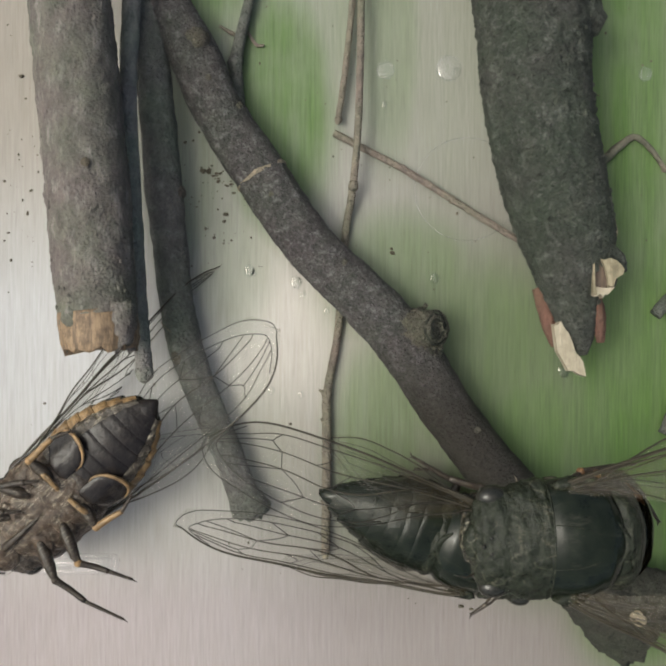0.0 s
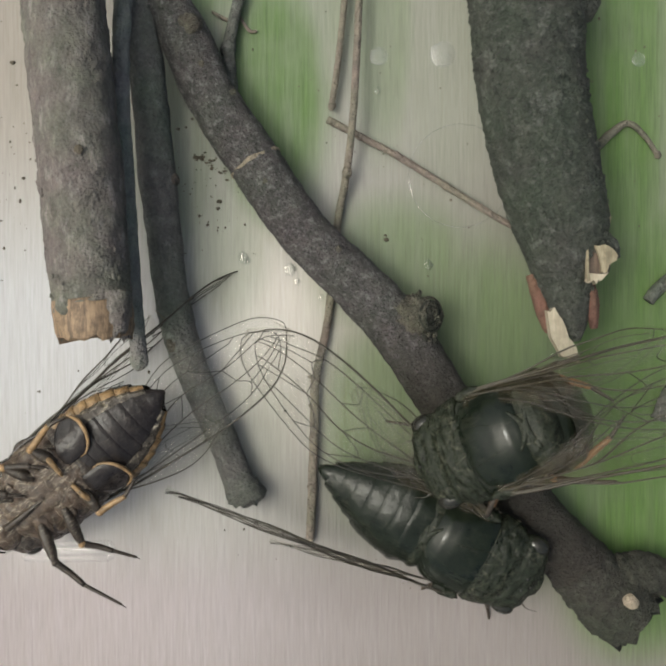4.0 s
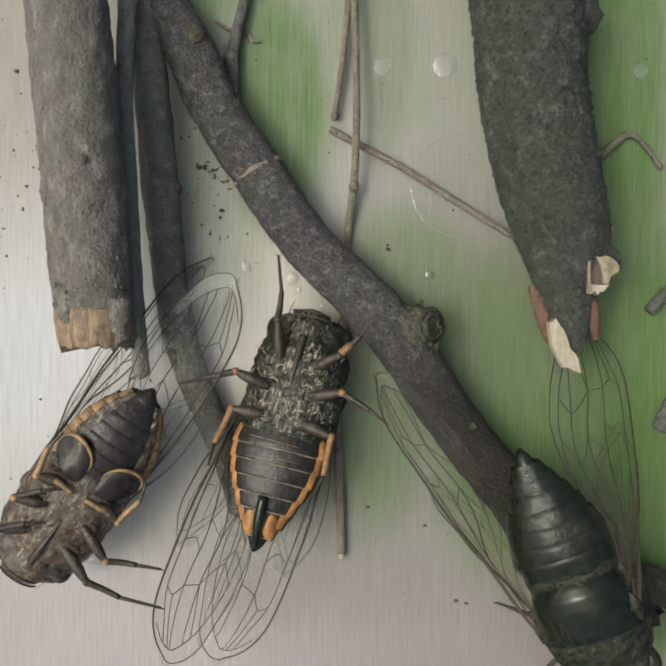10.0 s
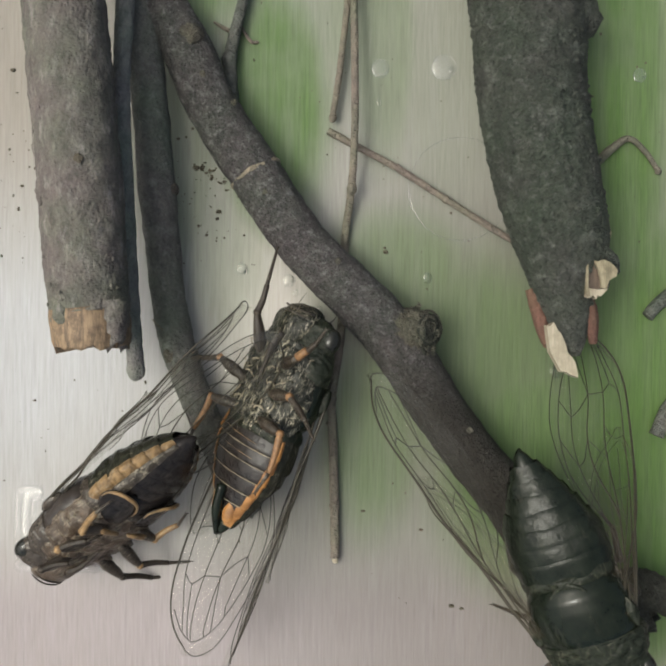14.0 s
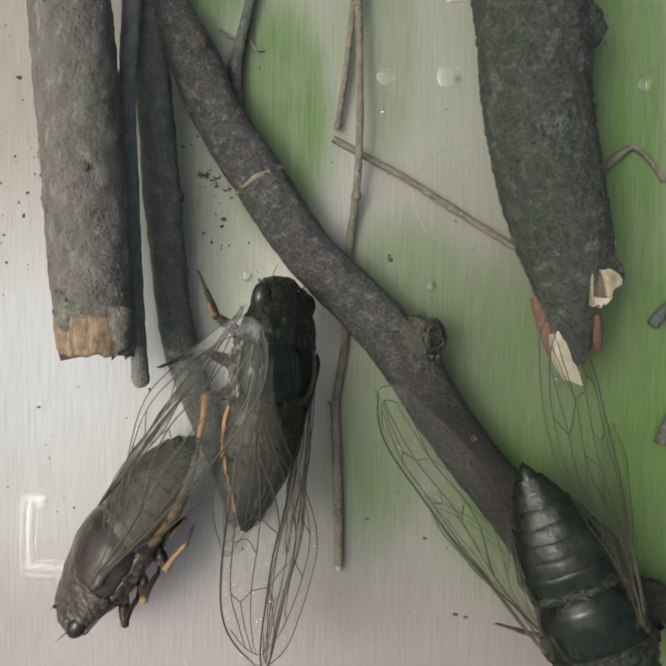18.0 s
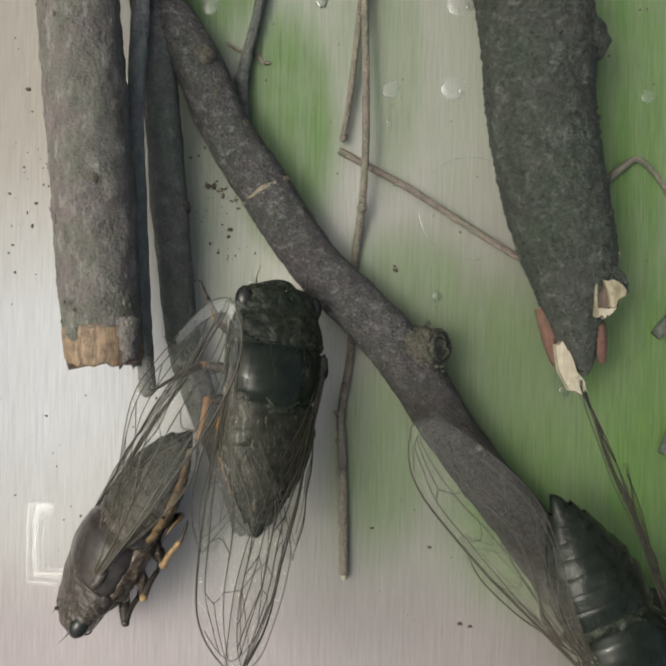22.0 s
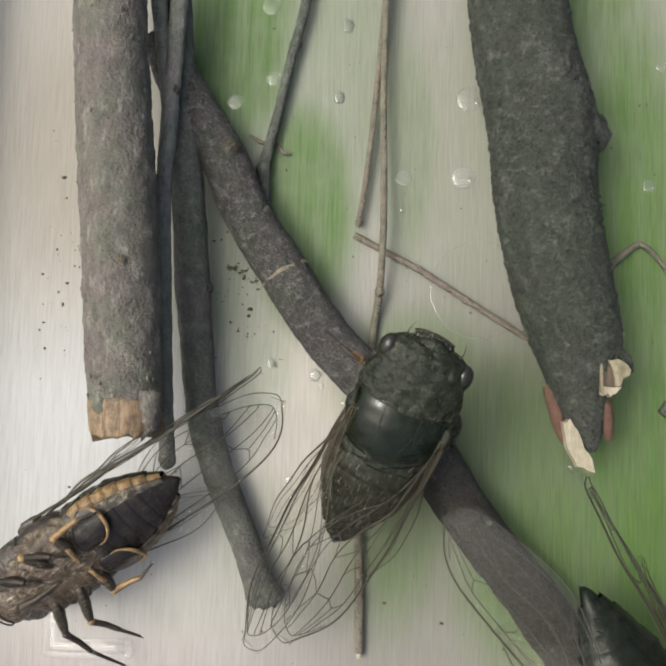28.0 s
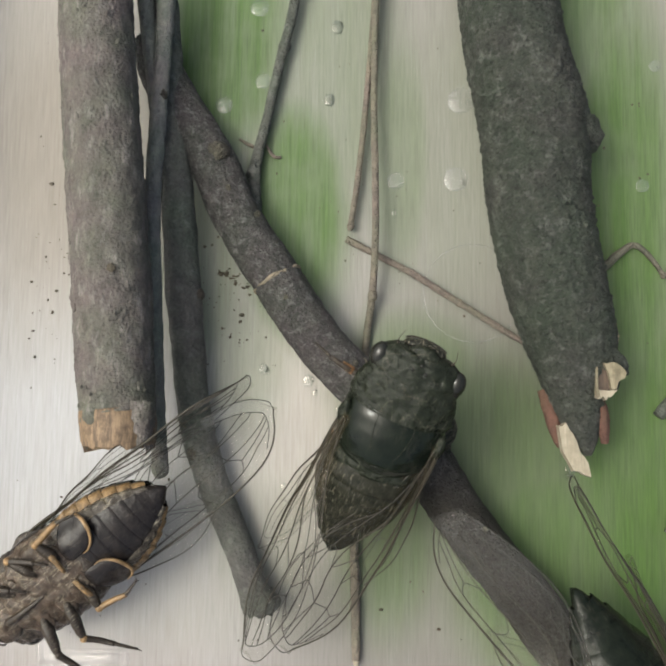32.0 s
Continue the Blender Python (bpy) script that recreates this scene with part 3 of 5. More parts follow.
# ---- branches and twigs ----
def main_branch():
    line = [(-4.56, 8.87, 0.62), (-4.12, 7.79, 0.64), (-3.02, 5.95, 0.68), (-2.49, 4.78, 0.68), (-1.58, 3.40, 0.7), (-0.56, 1.92, 0.72), (0.63, 0.74, 0.75), (1.44, -0.17, 0.8),
            (2.23, -1.39, 0.78), (2.95, -2.37, 0.75), (3.78, -3.36, 0.7), (4.41, -4.19, 0.66), (5.30, -5.20, 0.66)]
    radii = [0.50, 0.51, 0.54, 0.53, 0.56, 0.55, 0.57, 0.60, 0.56, 0.55, 0.57, 0.60, 0.68]
    ob = thing("main_branch", line[4][:2] + (0,), "grey-brown bark branch with knots and a pale ring scar", "branch")
    shift = lambda pts: [(x - line[4][0], y - line[4][1], z) for x, y, z in pts]
    part("stem", tube(shift(line), radii, 18, 32, 0.05, 1.3, 3.0), MAT_MAIN, ob)
    end = shift([(5.20, -5.10, 0.66), (5.62, -5.55, 0.66), (6.02, -5.90, 0.68), (6.38, -6.22, 0.70)])
    part("broken_end", tube(end, [0.68, 0.74, 0.80, 0.74], 14, 44, 0.09, 2.4, 8.0, jag=0.6), MAT_END, ob, "splintered dark branch end")
    spur = shift([(6.1, -5.35, 0.7), (6.55, -5.25, 0.8), (6.95, -5.35, 0.85), (7.2, -5.6, 0.8)])
    part("bark_flake", tube(spur, [0.5, 0.45, 0.36, 0.25], 12, 28, 0.16, 2.6, 2.0, jag=0.5), MAT_END, ob, "torn dark bark flake")
    part("cut_knot", tube(shift([(6.05, -5.62, 1.2), (6.06, -5.63, 1.56)]), [0.15, 0.14], 2, 18, 0.15, 3.0), MAT_SCAR, ob, "pale round cut twig scar")
    # ring scar
    ring = []
    c, way = Vector(shift([(-1.56, 3.36, 0.70)])[0]), Vector((0.80, -1.34, 0.02)).normalized()
    s = way.orthogonal().normalized()
    u = way.cross(s)
    for a in np.linspace(0, 2 * math.pi, 33):
        ring.append(tuple(c + (s * math.cos(a) + u * math.sin(a)) * (0.538 + 0.014 * math.sin(5 * a) + 0.01 * math.sin(11 * a))))
    part("ring_scar", tube(ring, [0.05, 0.028, 0.055, 0.035, 0.045, 0.03, 0.05], 1, 8, 0.8, 5), MAT_SCAR, ob, "pale ring scar")
    # side knot with a concentric stub
    kx, ky, kz = shift([(1.95, 0.12, 1.05)])[0]
    knot = [tube([(kx - 0.42, ky - 0.02, kz - 0.15), (kx - 0.08, ky + 0.03, kz + 0.2), (kx + 0.10, ky + 0.02, kz + 0.36)], [0.47, 0.37, 0.26], 10, 32, 0.30, 4.5, 1.0)]
    knob = part("knot", joined(*knot), MAT_KNOT, ob, "rough dark side knot with pale bud rings")
    for r, h, mat in ((0.36, 0.20, MAT_KNOT), (0.29, 0.30, MAT_END), (0.24, 0.36, MAT_KNOT), (0.18, 0.38, MAT_END)):
        loop = [(kx + 0.10 + 0.72 * r * (1 + 0.10 * math.sin(3 * a + r * 40)) * math.cos(a), ky + 0.02 + 1.05 * r * math.sin(a), kz + h - 0.8 * r * math.cos(a)) for a in np.linspace(0, 2 * math.pi, 25)]
        part("knot_ring", tube(loop, [0.04, 0.026, 0.046, 0.03, 0.04], 1, 7, 0.6, 5), mat, knob)
    for dx, dy, r in ((0.07, 0.09, 0.055), (0.13, -0.07, 0.07)):
        loop = [(kx + 0.12 + dx + 0.8 * r * math.cos(a), ky + dy + r * math.sin(a), kz + 0.40 - dx) for a in np.linspace(0, 2 * math.pi, 15)]
        part("bud_ring", tube(loop, [0.014, 0.022, 0.012, 0.016], 1, 6, 0.6, 5), MAT_KNOT, knob, "pale bud ring")
    for q in range(34):
        a = random.uniform(1.4, 5.6)
        far = random.uniform(0.34, 0.56)
        part("knot_lump", ball((kx - 0.02 + 0.8 * far * math.cos(a), ky + far * math.sin(a), kz + 0.44 - 0.5 * far), random.uniform(0.03, 0.06), 5, 7, (1, 1.2, 0.9), 0.5, q * 1.3), (MAT_KNOT, MAT_KNOT, MAT_END)[q % 3], knob)
    bx, by, bz = shift([(-2.78, 6.10, 1.02)])[0]
    part("knot", tube([(bx - 0.25, by, bz - 0.15), (bx, by + 0.03, bz + 0.08), (bx + 0.12, by + 0.05, bz + 0.18)], [0.32, 0.24, 0.10], 5, 16, 0.25, 3.0, 4.0), MAT_KNOT, ob, "rough grey bud knot")
    for x, y, z in ((-1.95, 4.7, 1.25), (-1.3, 2.9, 1.24), (0.2, 1.5, 1.3), (2.9, -1.9, 1.3), (-2.6, 5.3, 1.2)):
        part("bark_wart", ball(shift([(x, y, z)])[0], 0.07, 6, 10, (1, 1, 0.6), 0.3, x), MAT_KNOT, ob)
    return ob


main_branch()


def middle_branch():
    line = [(-4.24, 9.65, 0.9), (-4.06, 7.65, 0.86), (-3.84, 5.68, 0.80), (-3.72, 4.24, 0.72), (-3.63, 3.09, 0.66), (-3.51, 1.93, 0.60), (-3.38, 0.68, 0.54), (-3.20, -0.23, 0.50), (-2.83, -1.32, 0.44), (-2.46, -2.14, 0.42),
            (-2.13, -2.97, 0.40), (-1.88, -3.66, 0.40)]
    ob = thing("middle_branch", (-3.25, 0.67, 0), "dark grey bark branch leaning towards the others", "branch")
    local = [(x + 3.25, y - 0.67, z) for x, y, z in line]
    part("stem", tube(local, [0.36, 0.36, 0.36, 0.38, 0.40, 0.37, 0.36, 0.37, 0.34, 0.33, 0.32, 0.36], 12, 22, 0.07, 1.5, 11.0), MAT_BARK, ob)
    part("node", ball((-3.29 + 3.25, 3.02 - 0.67, 0.74), 0.14, 7, 12, (1, 1, 1), 0.4, 2.0), MAT_KNOT, ob)
    part("node", ball((-3.30 + 3.25, -0.45 - 0.67, 0.70), 0.16, 7, 12, (1, 1.3, 1), 0.4, 5.0), MAT_KNOT, ob)
    part("end_flare", tube([(1.37, -4.12, 0.40), (1.45, -4.38, 0.38), (1.47, -4.50, 0.36)], [0.35, 0.42, 0.30], 5, 18, 0.22, 2.5, 6.0, jag=0.25), MAT_BARK, ob, "broken splayed branch end")
    part("thorn", tube([(0.10, -0.75, 0.70), (-0.20, -0.58, 0.85), (-0.40, -0.38, 0.92)], [0.035, 0.025, 0.01], 4, 6), MAT_TWIG, ob)
    return ob


middle = middle_branch()


def thin_branch():
    ob = thing("thin_branch", (-4.05, 2.69, 0), "slender brown-grey branch with a rounded end", "branch")
    sh = lambda pts: [(x + 4.05, y - 2.69, z) for x, y, z in pts]
    part("stem", tube(sh([(-4.02, 10.4, 1.45), (-4.04, 8.77, 1.46), (-4.12, 6.92, 1.45), (-4.20, 4.74, 1.40), (-4.09, 2.28, 1.30), (-4.02, 0.55, 1.12), (-3.95, -0.68, 1.02)]),
                      [0.22, 0.19, 0.18, 0.18, 0.17, 0.16, 0.17], 14, 18, 0.13, 3.0, 7.0), MAT_THIN, ob)
    part("end_knob", ball(sh([(-3.95, -0.76, 1.02)])[0], 0.2, 9, 14, (0.95, 1.2, 0.9), 0.25, 3.0), MAT_THIN, ob)
    part("side_shoot", tube(sh([(-4.62, 10.3, 1.35), (-4.38, 8.45, 1.36), (-4.20, 7.08, 1.40), (-4.16, 6.3, 1.42)]), [0.2, 0.17, 0.15, 0.08], 8, 14, 0.1, 2.0, 9.0), MAT_THIN, ob)
    part("node", ball(sh([(-4.0, 7.25, 1.55)])[0], 0.1, 7, 10, (1, 1.2, 1), 0.4, 8.0), MAT_KNOT, ob)
    return ob


thin = thin_branch()


def left_log():
    ob = thing("bark_log", (-4.7, 3.0, 0), "thick brown-grey bark log with a tan sawn end", "log")
    sh = lambda pts: [(x + 4.7, y - 3.0, z) for x, y, z in pts]
    line = sh([(-5.42, 10.6, 2.35), (-5.16, 7.48, 2.40), (-4.89, 4.74, 2.42), (-4.69, 2.53, 2.40), (-4.52, 0.42, 2.36)])
    part("stem", tube(line, [0.76, 0.77, 0.79, 0.79, 0.75], 44, 48, 0.05, 2.2, 21.0), MAT_LOG, ob)
    part("sawn_end", tube(sh([(-4.53, 0.50, 2.37), (-4.50, 0.20, 2.36), (-4.48, -0.10, 2.36), (-4.47, -0.25, 2.36)]), [0.755, 0.75, 0.745, 0.71], 8, 40, 0.03, 2.5, 4.0, jag=0.25), MAT_CUT, ob, "tan sawn wood end")
    # Left strips are bark; the two right ones stand in for shadow on the end.
    for x, z, r, y1 in ((0.54, 2.74, 0.28, -0.20), (0.62, 2.45, 0.15, -0.22), (-0.50, 2.66, 0.18, -0.16), (-0.34, 2.90, 0.20, 0.22)):
        strip = sh([(-4.52 + x, 0.62, z), (-4.50 + x, 0.3, z), (-4.48 + x, y1, z - 0.02)])
        part("bark_shade_strip", tube(strip, [r, r * 0.95, r * 0.6], 6, 12, 0.25, 3.0, x * 9, jag=0.3), MAT_LOG, ob)
    part("bud_scar", ball(sh([(-4.52, 3.17, 3.17)])[0], 0.09, 8, 14, (1, 1, 0.35), 0.2, 1.0), MAT_DIRT, ob, "round dark bud scar")
    for k in range(60):
        y = random.uniform(0.5, 9.5)
        a = random.uniform(0.3, 2.9)
        x = -4.48 - y * 0.09
        part("bark_wart", ball(sh([(x + 0.80 * math.cos(a), y, 2.39 + 0.80 * math.sin(a))])[0], random.uniform(0.02, 0.045), 5, 7, (0.8, 1.4, 0.7), 0.3, k), MAT_LOG, ob)
    return ob


left_log()


def right_log():
    ob = thing("broken_log", (4.4, 3.3, 0), "dark scaly bark log with a splintered tip", "log")
    sh = lambda pts: [(x - 4.4, y - 3.3, z) for x, y, z in pts]
    line = sh([(3.26, 11.6, 1.15), (3.60, 8.59, 1.15), (4.00, 6.74, 1.15), (4.10, 5.00, 1.14), (4.42, 3.27, 1.12), (4.74, 1.97, 1.12), (4.82, 0.84, 1.2), (4.95, 0.05, 1.3), (5.0, -0.38, 1.35)])
    part("stem", tube(line, [1.05, 1.09, 1.17, 1.09, 1.06, 0.96, 0.60, 0.30, 0.08], 60, 96, 0.045, 4.2, 31.0), MAT_SCALY, ob)
    part("inner_bark", tube(sh([(4.14, 0.98, 1.1), (4.33, 0.40, 1.15), (4.50, -0.20, 1.2)]), [0.13, 0.18, 0.09], 6, 10, 0.25, 2.0, 3.0), MAT_INNER, ob, "reddish torn inner bark")
    part("inner_bark", tube(sh([(5.20, 0.85, 1.45), (5.30, 0.35, 1.42), (5.34, -0.12, 1.36)]), [0.13, 0.14, 0.08], 6, 10, 0.25, 2.0, 6.0), MAT_INNER, ob, "reddish torn inner bark")
    torn = [(4.36, 0.25), (4.42, 0.23), (4.51, 0.32), (4.61, 0.14), (4.66, 0.10), (4.74, -0.08), (4.82, -0.34), (4.88, -0.38), (4.97, -0.52), (5.03, -0.82), (4.89, -0.78), (4.78, -0.71), (4.66, -0.70), (4.57, -0.52), (4.44, -0.30), (4.40, -0.03)]
    part("splinter", slab([(x - 4.4, y - 3.3) for x, y in torn], 1.30, 1.52), MAT_SPLINTER, ob, "pale flat splintered wood", smooth=False)
    stub = tube(sh([(5.10, 1.12, 1.10), (5.34, 1.20, 1.36), (5.46, 1.24, 1.50)]), [0.40, 0.32, 0.30], 6, 20, 0.22, 3.0, 2.0)
    part("stub", stub, MAT_SCALY, ob, "broken bark side stub")
    flat = lambda pts, low, high: slab([(x * 0.985 - 4.4, y - 3.3) for x, y in pts], low, high)
    part("stub_hole", flat([(5.13, 1.47), (5.40, 1.50), (5.43, 0.95), (5.15, 0.93)], 1.2, 1.80), MAT_HOLLOW, ob, "dark brown hollow", smooth=False)
    part("stub_face", flat([(5.28, 1.52), (5.37, 1.50), (5.47, 1.54), (5.58, 1.50), (5.67, 1.43), (5.76, 1.31), (5.73, 1.20), (5.64, 1.16), (5.58, 1.11), (5.54, 0.96), (5.43, 0.96), (5.41, 1.12), (5.36, 1.33)], 1.15, 1.88), MAT_STUB, ob, "pale broken wood face", smooth=False)
    part("stub_chip", flat([(5.20, 0.97), (5.38, 0.95), (5.58, 0.97), (5.50, 0.88), (5.43, 0.81), (5.38, 0.83), (5.34, 0.75), (5.28, 0.83), (5.19, 0.77), (5.11, 0.81)], 1.1, 1.84), MAT_SPLINTER, ob, "pale broken wood chip", smooth=False)
    part("stub_edge", flat([(5.12, 1.41), (5.165, 1.45), (5.175, 0.98), (5.22, 0.80), (5.14, 0.79), (5.12, 1.07)], 1.2, 1.88), MAT_STUB, ob, "pale greenish wood edge", smooth=False)
    rim = [(4.96, 1.62, 1.62), (5.26, 1.68, 1.60), (5.52, 1.66, 1.52), (5.72, 1.50, 1.45), (5.80, 1.30, 1.38)]
    part("stub_rim", tube(sh(rim), [0.20, 0.17, 0.15, 0.12, 0.07], 7, 14, 0.3, 4.0, 3.0), MAT_SCALY, ob, "ragged bark rim")
    part("splinter", flat([(5.50, 2.45), (5.70, 2.36), (5.76, 2.10), (5.70, 1.80), (5.58, 1.78), (5.45, 2.10)], 0.9, 1.44), MAT_STUB, ob, smooth=False)
    bump = sh([(4.72, 6.55, 1.25), (5.04, 6.40, 1.32), (5.38, 6.22, 1.35)])
    part("side_knot", tube(bump, [0.62, 0.48, 0.20], 8, 22, 0.18, 2.5, 4.0), MAT_SCALY, ob)
    axis = [Vector(p) for p in spline(line, 8)]
    for k in range(150):
        i = random.randint(4, len(axis) - 14)
        r = np.interp(i / (len(axis) - 1), np.linspace(0, 1, 9), [1.05, 1.08, 1.18, 1.12, 1.08, 0.96, 0.60, 0.30, 0.08])
        a = random.uniform(0.0, math.pi)
        c = axis[i] + Vector((r * math.cos(a), random.uniform(-0.1, 0.1), r * math.sin(a)))
        part("bark_scale", ball(tuple(c), random.uniform(0.03, 0.06), 5, 7, (0.9, 1.2, 0.5), 0.4, k), MAT_SCALY, ob)
    return ob


right_log()


def long_twig():
    """Built with its upper crossing at the origin and its lower end towards -y."""
    ob = thing("long_twig", (0.51, 4.12, 0), "long thin brown twig with small nodes", "twig")
    line = [(0.56, 12.4), (0.47, 9.8), (0.45, 7.66), (0.50, 5.75), (0.51, 4.12), (0.44, 2.93), (0.34, 2.11), (0.27, 0.02), (0.09, -1.35), (0.11, -1.99), (0.18, -3.80), (0.20, -4.82)]
    local = [(x - 0.51, y - 4.12, z) for (x, y), z in zip(line, (0.6, 0.5, 0.42, 0.5, 0.55, 0.3, 0.14, 0.13, 0.16, 0.17, 0.16, 0.15))]
    part("stem", tube(local, [0.075, 0.075, 0.078, 0.08, 0.08, 0.085, 0.085, 0.09, 0.095, 0.10, 0.10, 0.095], 10, 10, 0.08, 3.0, 1.0), MAT_TWIG, ob)
    for x, y in ((-0.42, -5.50), (-0.41, -6.05), (-0.33, -7.80), (-0.04, -1.0)):
        part("node", ball((x, y, 0.17 if y < -4 else 0.4), 0.105, 7, 10, (1.05, 1.2, 1), 0.4, y), MAT_TWIG, ob)
    part("bud", tube([(-0.50, -5.45, 0.18), (-0.60, -5.40, 0.2)], [0.05, 0.02], 3, 7), MAT_TWIG, ob)
    part("snapped_end", tube([(-0.31, -8.92, 0.15), (-0.31, -9.03, 0.15)], [0.085, 0.06], 3, 9, 0.2, 4.0, 1.0, jag=0.2), MAT_SPLINTER, ob, "pale snapped twig end")
    return ob


twig = long_twig()


def lying_twig(label, line, radii, nodes=(), mat=MAT_TWIG, seed=0.0):
    base = Vector((line[0][0], line[0][1], 0))
    ob = thing("twig", base, label, "twig", "thin twigs on the board")
    part("stem", tube([tuple(Vector(p) - base) for p in line], radii, 8, 9, 0.1, 3.0, seed), mat, ob)
    for x, y, z, r in nodes:
        part("node", ball(tuple(Vector((x, y, z)) - base), r, 7, 10, (1, 1.1, 1), 0.35, x), mat, ob)
    return ob


lying_twig("thin brown twig with a knobbed end", [(0.72, 12.3, 0.25), (0.54, 9.6, 0.25), (0.34, 7.10, 0.24), (0.18, 5.59, 0.22), (0.05, 4.72, 0.2)], [0.075, 0.075, 0.07, 0.07, 0.065], ((0.05, 4.66, 0.2, 0.085),), seed=2.0)
lying_twig("thin straight brown twig lying under a log", [(-0.05, 4.40, 0.12), (0.65, 4.03, 0.12), (1.46, 3.60, 0.13), (2.51, 2.94, 0.14), (3.62, 2.25, 0.14), (4.16, 1.94, 0.14)], [0.08, 0.075, 0.075, 0.07, 0.07, 0.06],
           ((2.51, 2.94, 0.14, 0.085), (1.45, 3.62, 0.13, 0.08)), seed=4.0)
lying_twig("short dark twig with a knobbed foot", [(-1.20, 11.2, 0.28), (-1.32, 9.87, 0.28), (-1.60, 8.62, 0.26), (-1.90, 7.18, 0.24), (-2.16, 5.98, 0.22), (-2.12, 4.95, 0.2)], [0.12, 0.12, 0.115, 0.115, 0.14, 0.15],
           ((-2.18, 5.90, 0.24, 0.18), (-1.52, 8.9, 0.28, 0.14)), MAT_BARK, 6.0)
lying_twig("curled dry brown plant tendril", [(5.55, 3.62, 0.1), (5.78, 3.80, 0.12), (6.05, 4.05, 0.12), (6.42, 4.28, 0.12), (6.79, 4.01, 0.1), (7.08, 3.60, 0.07)], [0.10, 0.10, 0.09, 0.07, 0.06, 0.05], ((7.08, 3.6, 0.07, 0.07),), MAT_TWIG, 8.0)
lying_twig("dark broken twig piece", [(8.0, 1.5, 0.14), (7.14, 0.78, 0.14), (6.86, 0.45, 0.13)], [0.14, 0.14, 0.13], (), MAT_BARK, 9.0)
lying_twig("short dark twig piece with a cut end", [(7.6, -1.2, 0.2), (7.3, -1.55, 0.2), (7.05, -2.1, 0.2)], [0.16, 0.17, 0.16], (), MAT_BARK, 10.0)
lying_twig("small curled tan husk", [(-2.55, 6.75, 0.08), (-2.30, 6.60, 0.1), (-2.18, 6.55, 0.07)], [0.03, 0.05, 0.03], (), MAT_TWIG, 12.0)
lying_twig("small forked tan husk on the board", [(-1.95, 6.65, 0.06), (-1.75, 6.35, 0.06), (-1.58, 6.33, 0.05)], [0.03, 0.04, 0.03], (), MAT_TWIG, 13.0)


def crumbs():
    """Loose bark crumbs and specks on the board."""
    shapes = []
    areas = ((-6.7, 0.35, 0.5, 4.6, 30), (-6.4, 0.5, 5.0, 9.5, 24), (-2.6, 0.45, 1.5, 3.6, 34), (-3.0, 0.35, 1.8, 5.0, 22), (-0.4, 1.3, 1.0, 9.5, 26), (2.6, 1.6, -6.2, -2.0, 14),
             (4.6, 0.8, -5.6, -4.4, 8), (6.5, 0.7, 1.0, 9.0, 14), (-5.6, 0.9, -4.5, -0.6, 16), (2.2, 0.6, 1.0, 6.5, 12), (-1.6, 0.8, -6.5, -1.0, 10))
    for cx, sx, y0, y1, count in areas:
        for _ in range(count):
            r = random.uniform(0.006, 0.017) * random.choice((1, 1, 1.7))
            shapes.append(ball((random.gauss(cx, sx), random.uniform(y0, y1), r * 0.4), r, 4, 6, (random.uniform(0.7, 1.7), random.uniform(0.7, 1.7), 0.6), 0.6, random.random() * 9))
    for x, y, r in ((-6.4, -1.5, 0.05), (1.22, 1.81, 0.08), (1.2, 1.9, 0.05), (-2.42, 2.65, 0.09), (-2.45, 2.5, 0.06), (-3.31, 4.23, 0.06), (0.79, -3.83, 0.06), (2.05, -4.23, 0.06),
                    (2.73, -5.87, 0.08), (2.95, -5.93, 0.06), (-6.71, 3.18, 0.06), (-6.93, 5.7, 0.08)):
        shapes.append(ball((x, y, r * 0.3), r * 0.62, 5, 8, (1.2, 0.8, 0.5), 0.7, x))
    for _ in range(34):
        f = random.random()
        shapes.append(ball((-2.95 + 0.65 * f + random.gauss(0, 0.07), 3.64 - 0.38 * f * f + random.gauss(0, 0.06), 0.02), random.uniform(0.010, 0.036), 4, 7, (1.5, 0.8, 0.4), 0.7, f * 9))
    tagged(part("dirt_crumbs", joined(*shapes), MAT_DIRT), "scattered dark bark crumbs on the board", "crumbs", kind="stuff")


crumbs()


# ---- cicadas: y runs to the head, z to the back; 4.5 cm from brow to tail ----
FORE_MAIN = (((0, 0.04), (0.06, 0.0), (0.35, 0.0), (0.7, 0.0), (0.92, 0.0), (0.985, 0.25)),
             ((0.0, 0.16), (0.12, 0.09), (0.4, 0.09), (0.62, 0.10), (0.76, 0.12), (0.86, 0.20)),
             ((0.02, 0.4), (0.12, 0.40), (0.3, 0.36), (0.5, 0.36), (0.62, 0.36), (0.74, 0.36), (0.93, 0.38)),
             ((0.3, 0.36), (0.42, 0.54), (0.55, 0.58), (0.72, 0.56), (0.9, 0.62)))
FORE_SIDE = (((0.12, 0.40), (0.28, 0.66), (0.45, 0.76), (0.62, 0.76), (0.80, 0.80)),
             ((0.28, 0.66), (0.34, 0.84), (0.42, 0.93)),
             ((0.02, 0.6), (0.15, 0.85), (0.34, 0.97)),
             ((0.5, 0.36), (0.53, 0.48), (0.55, 0.58)),
             ((0.6, 0.10), (0.58, 0.24), (0.62, 0.36)),
             ((0.45, 0.76), (0.48, 0.66), (0.55, 0.58)),
             ((0.74, 0.36), (0.73, 0.46), (0.72, 0.56)),
             ((0.76, 0.12), (0.78, 0.24), (0.74, 0.36)),
             ((0.72, 0.56), (0.66, 0.66), (0.62, 0.76)))
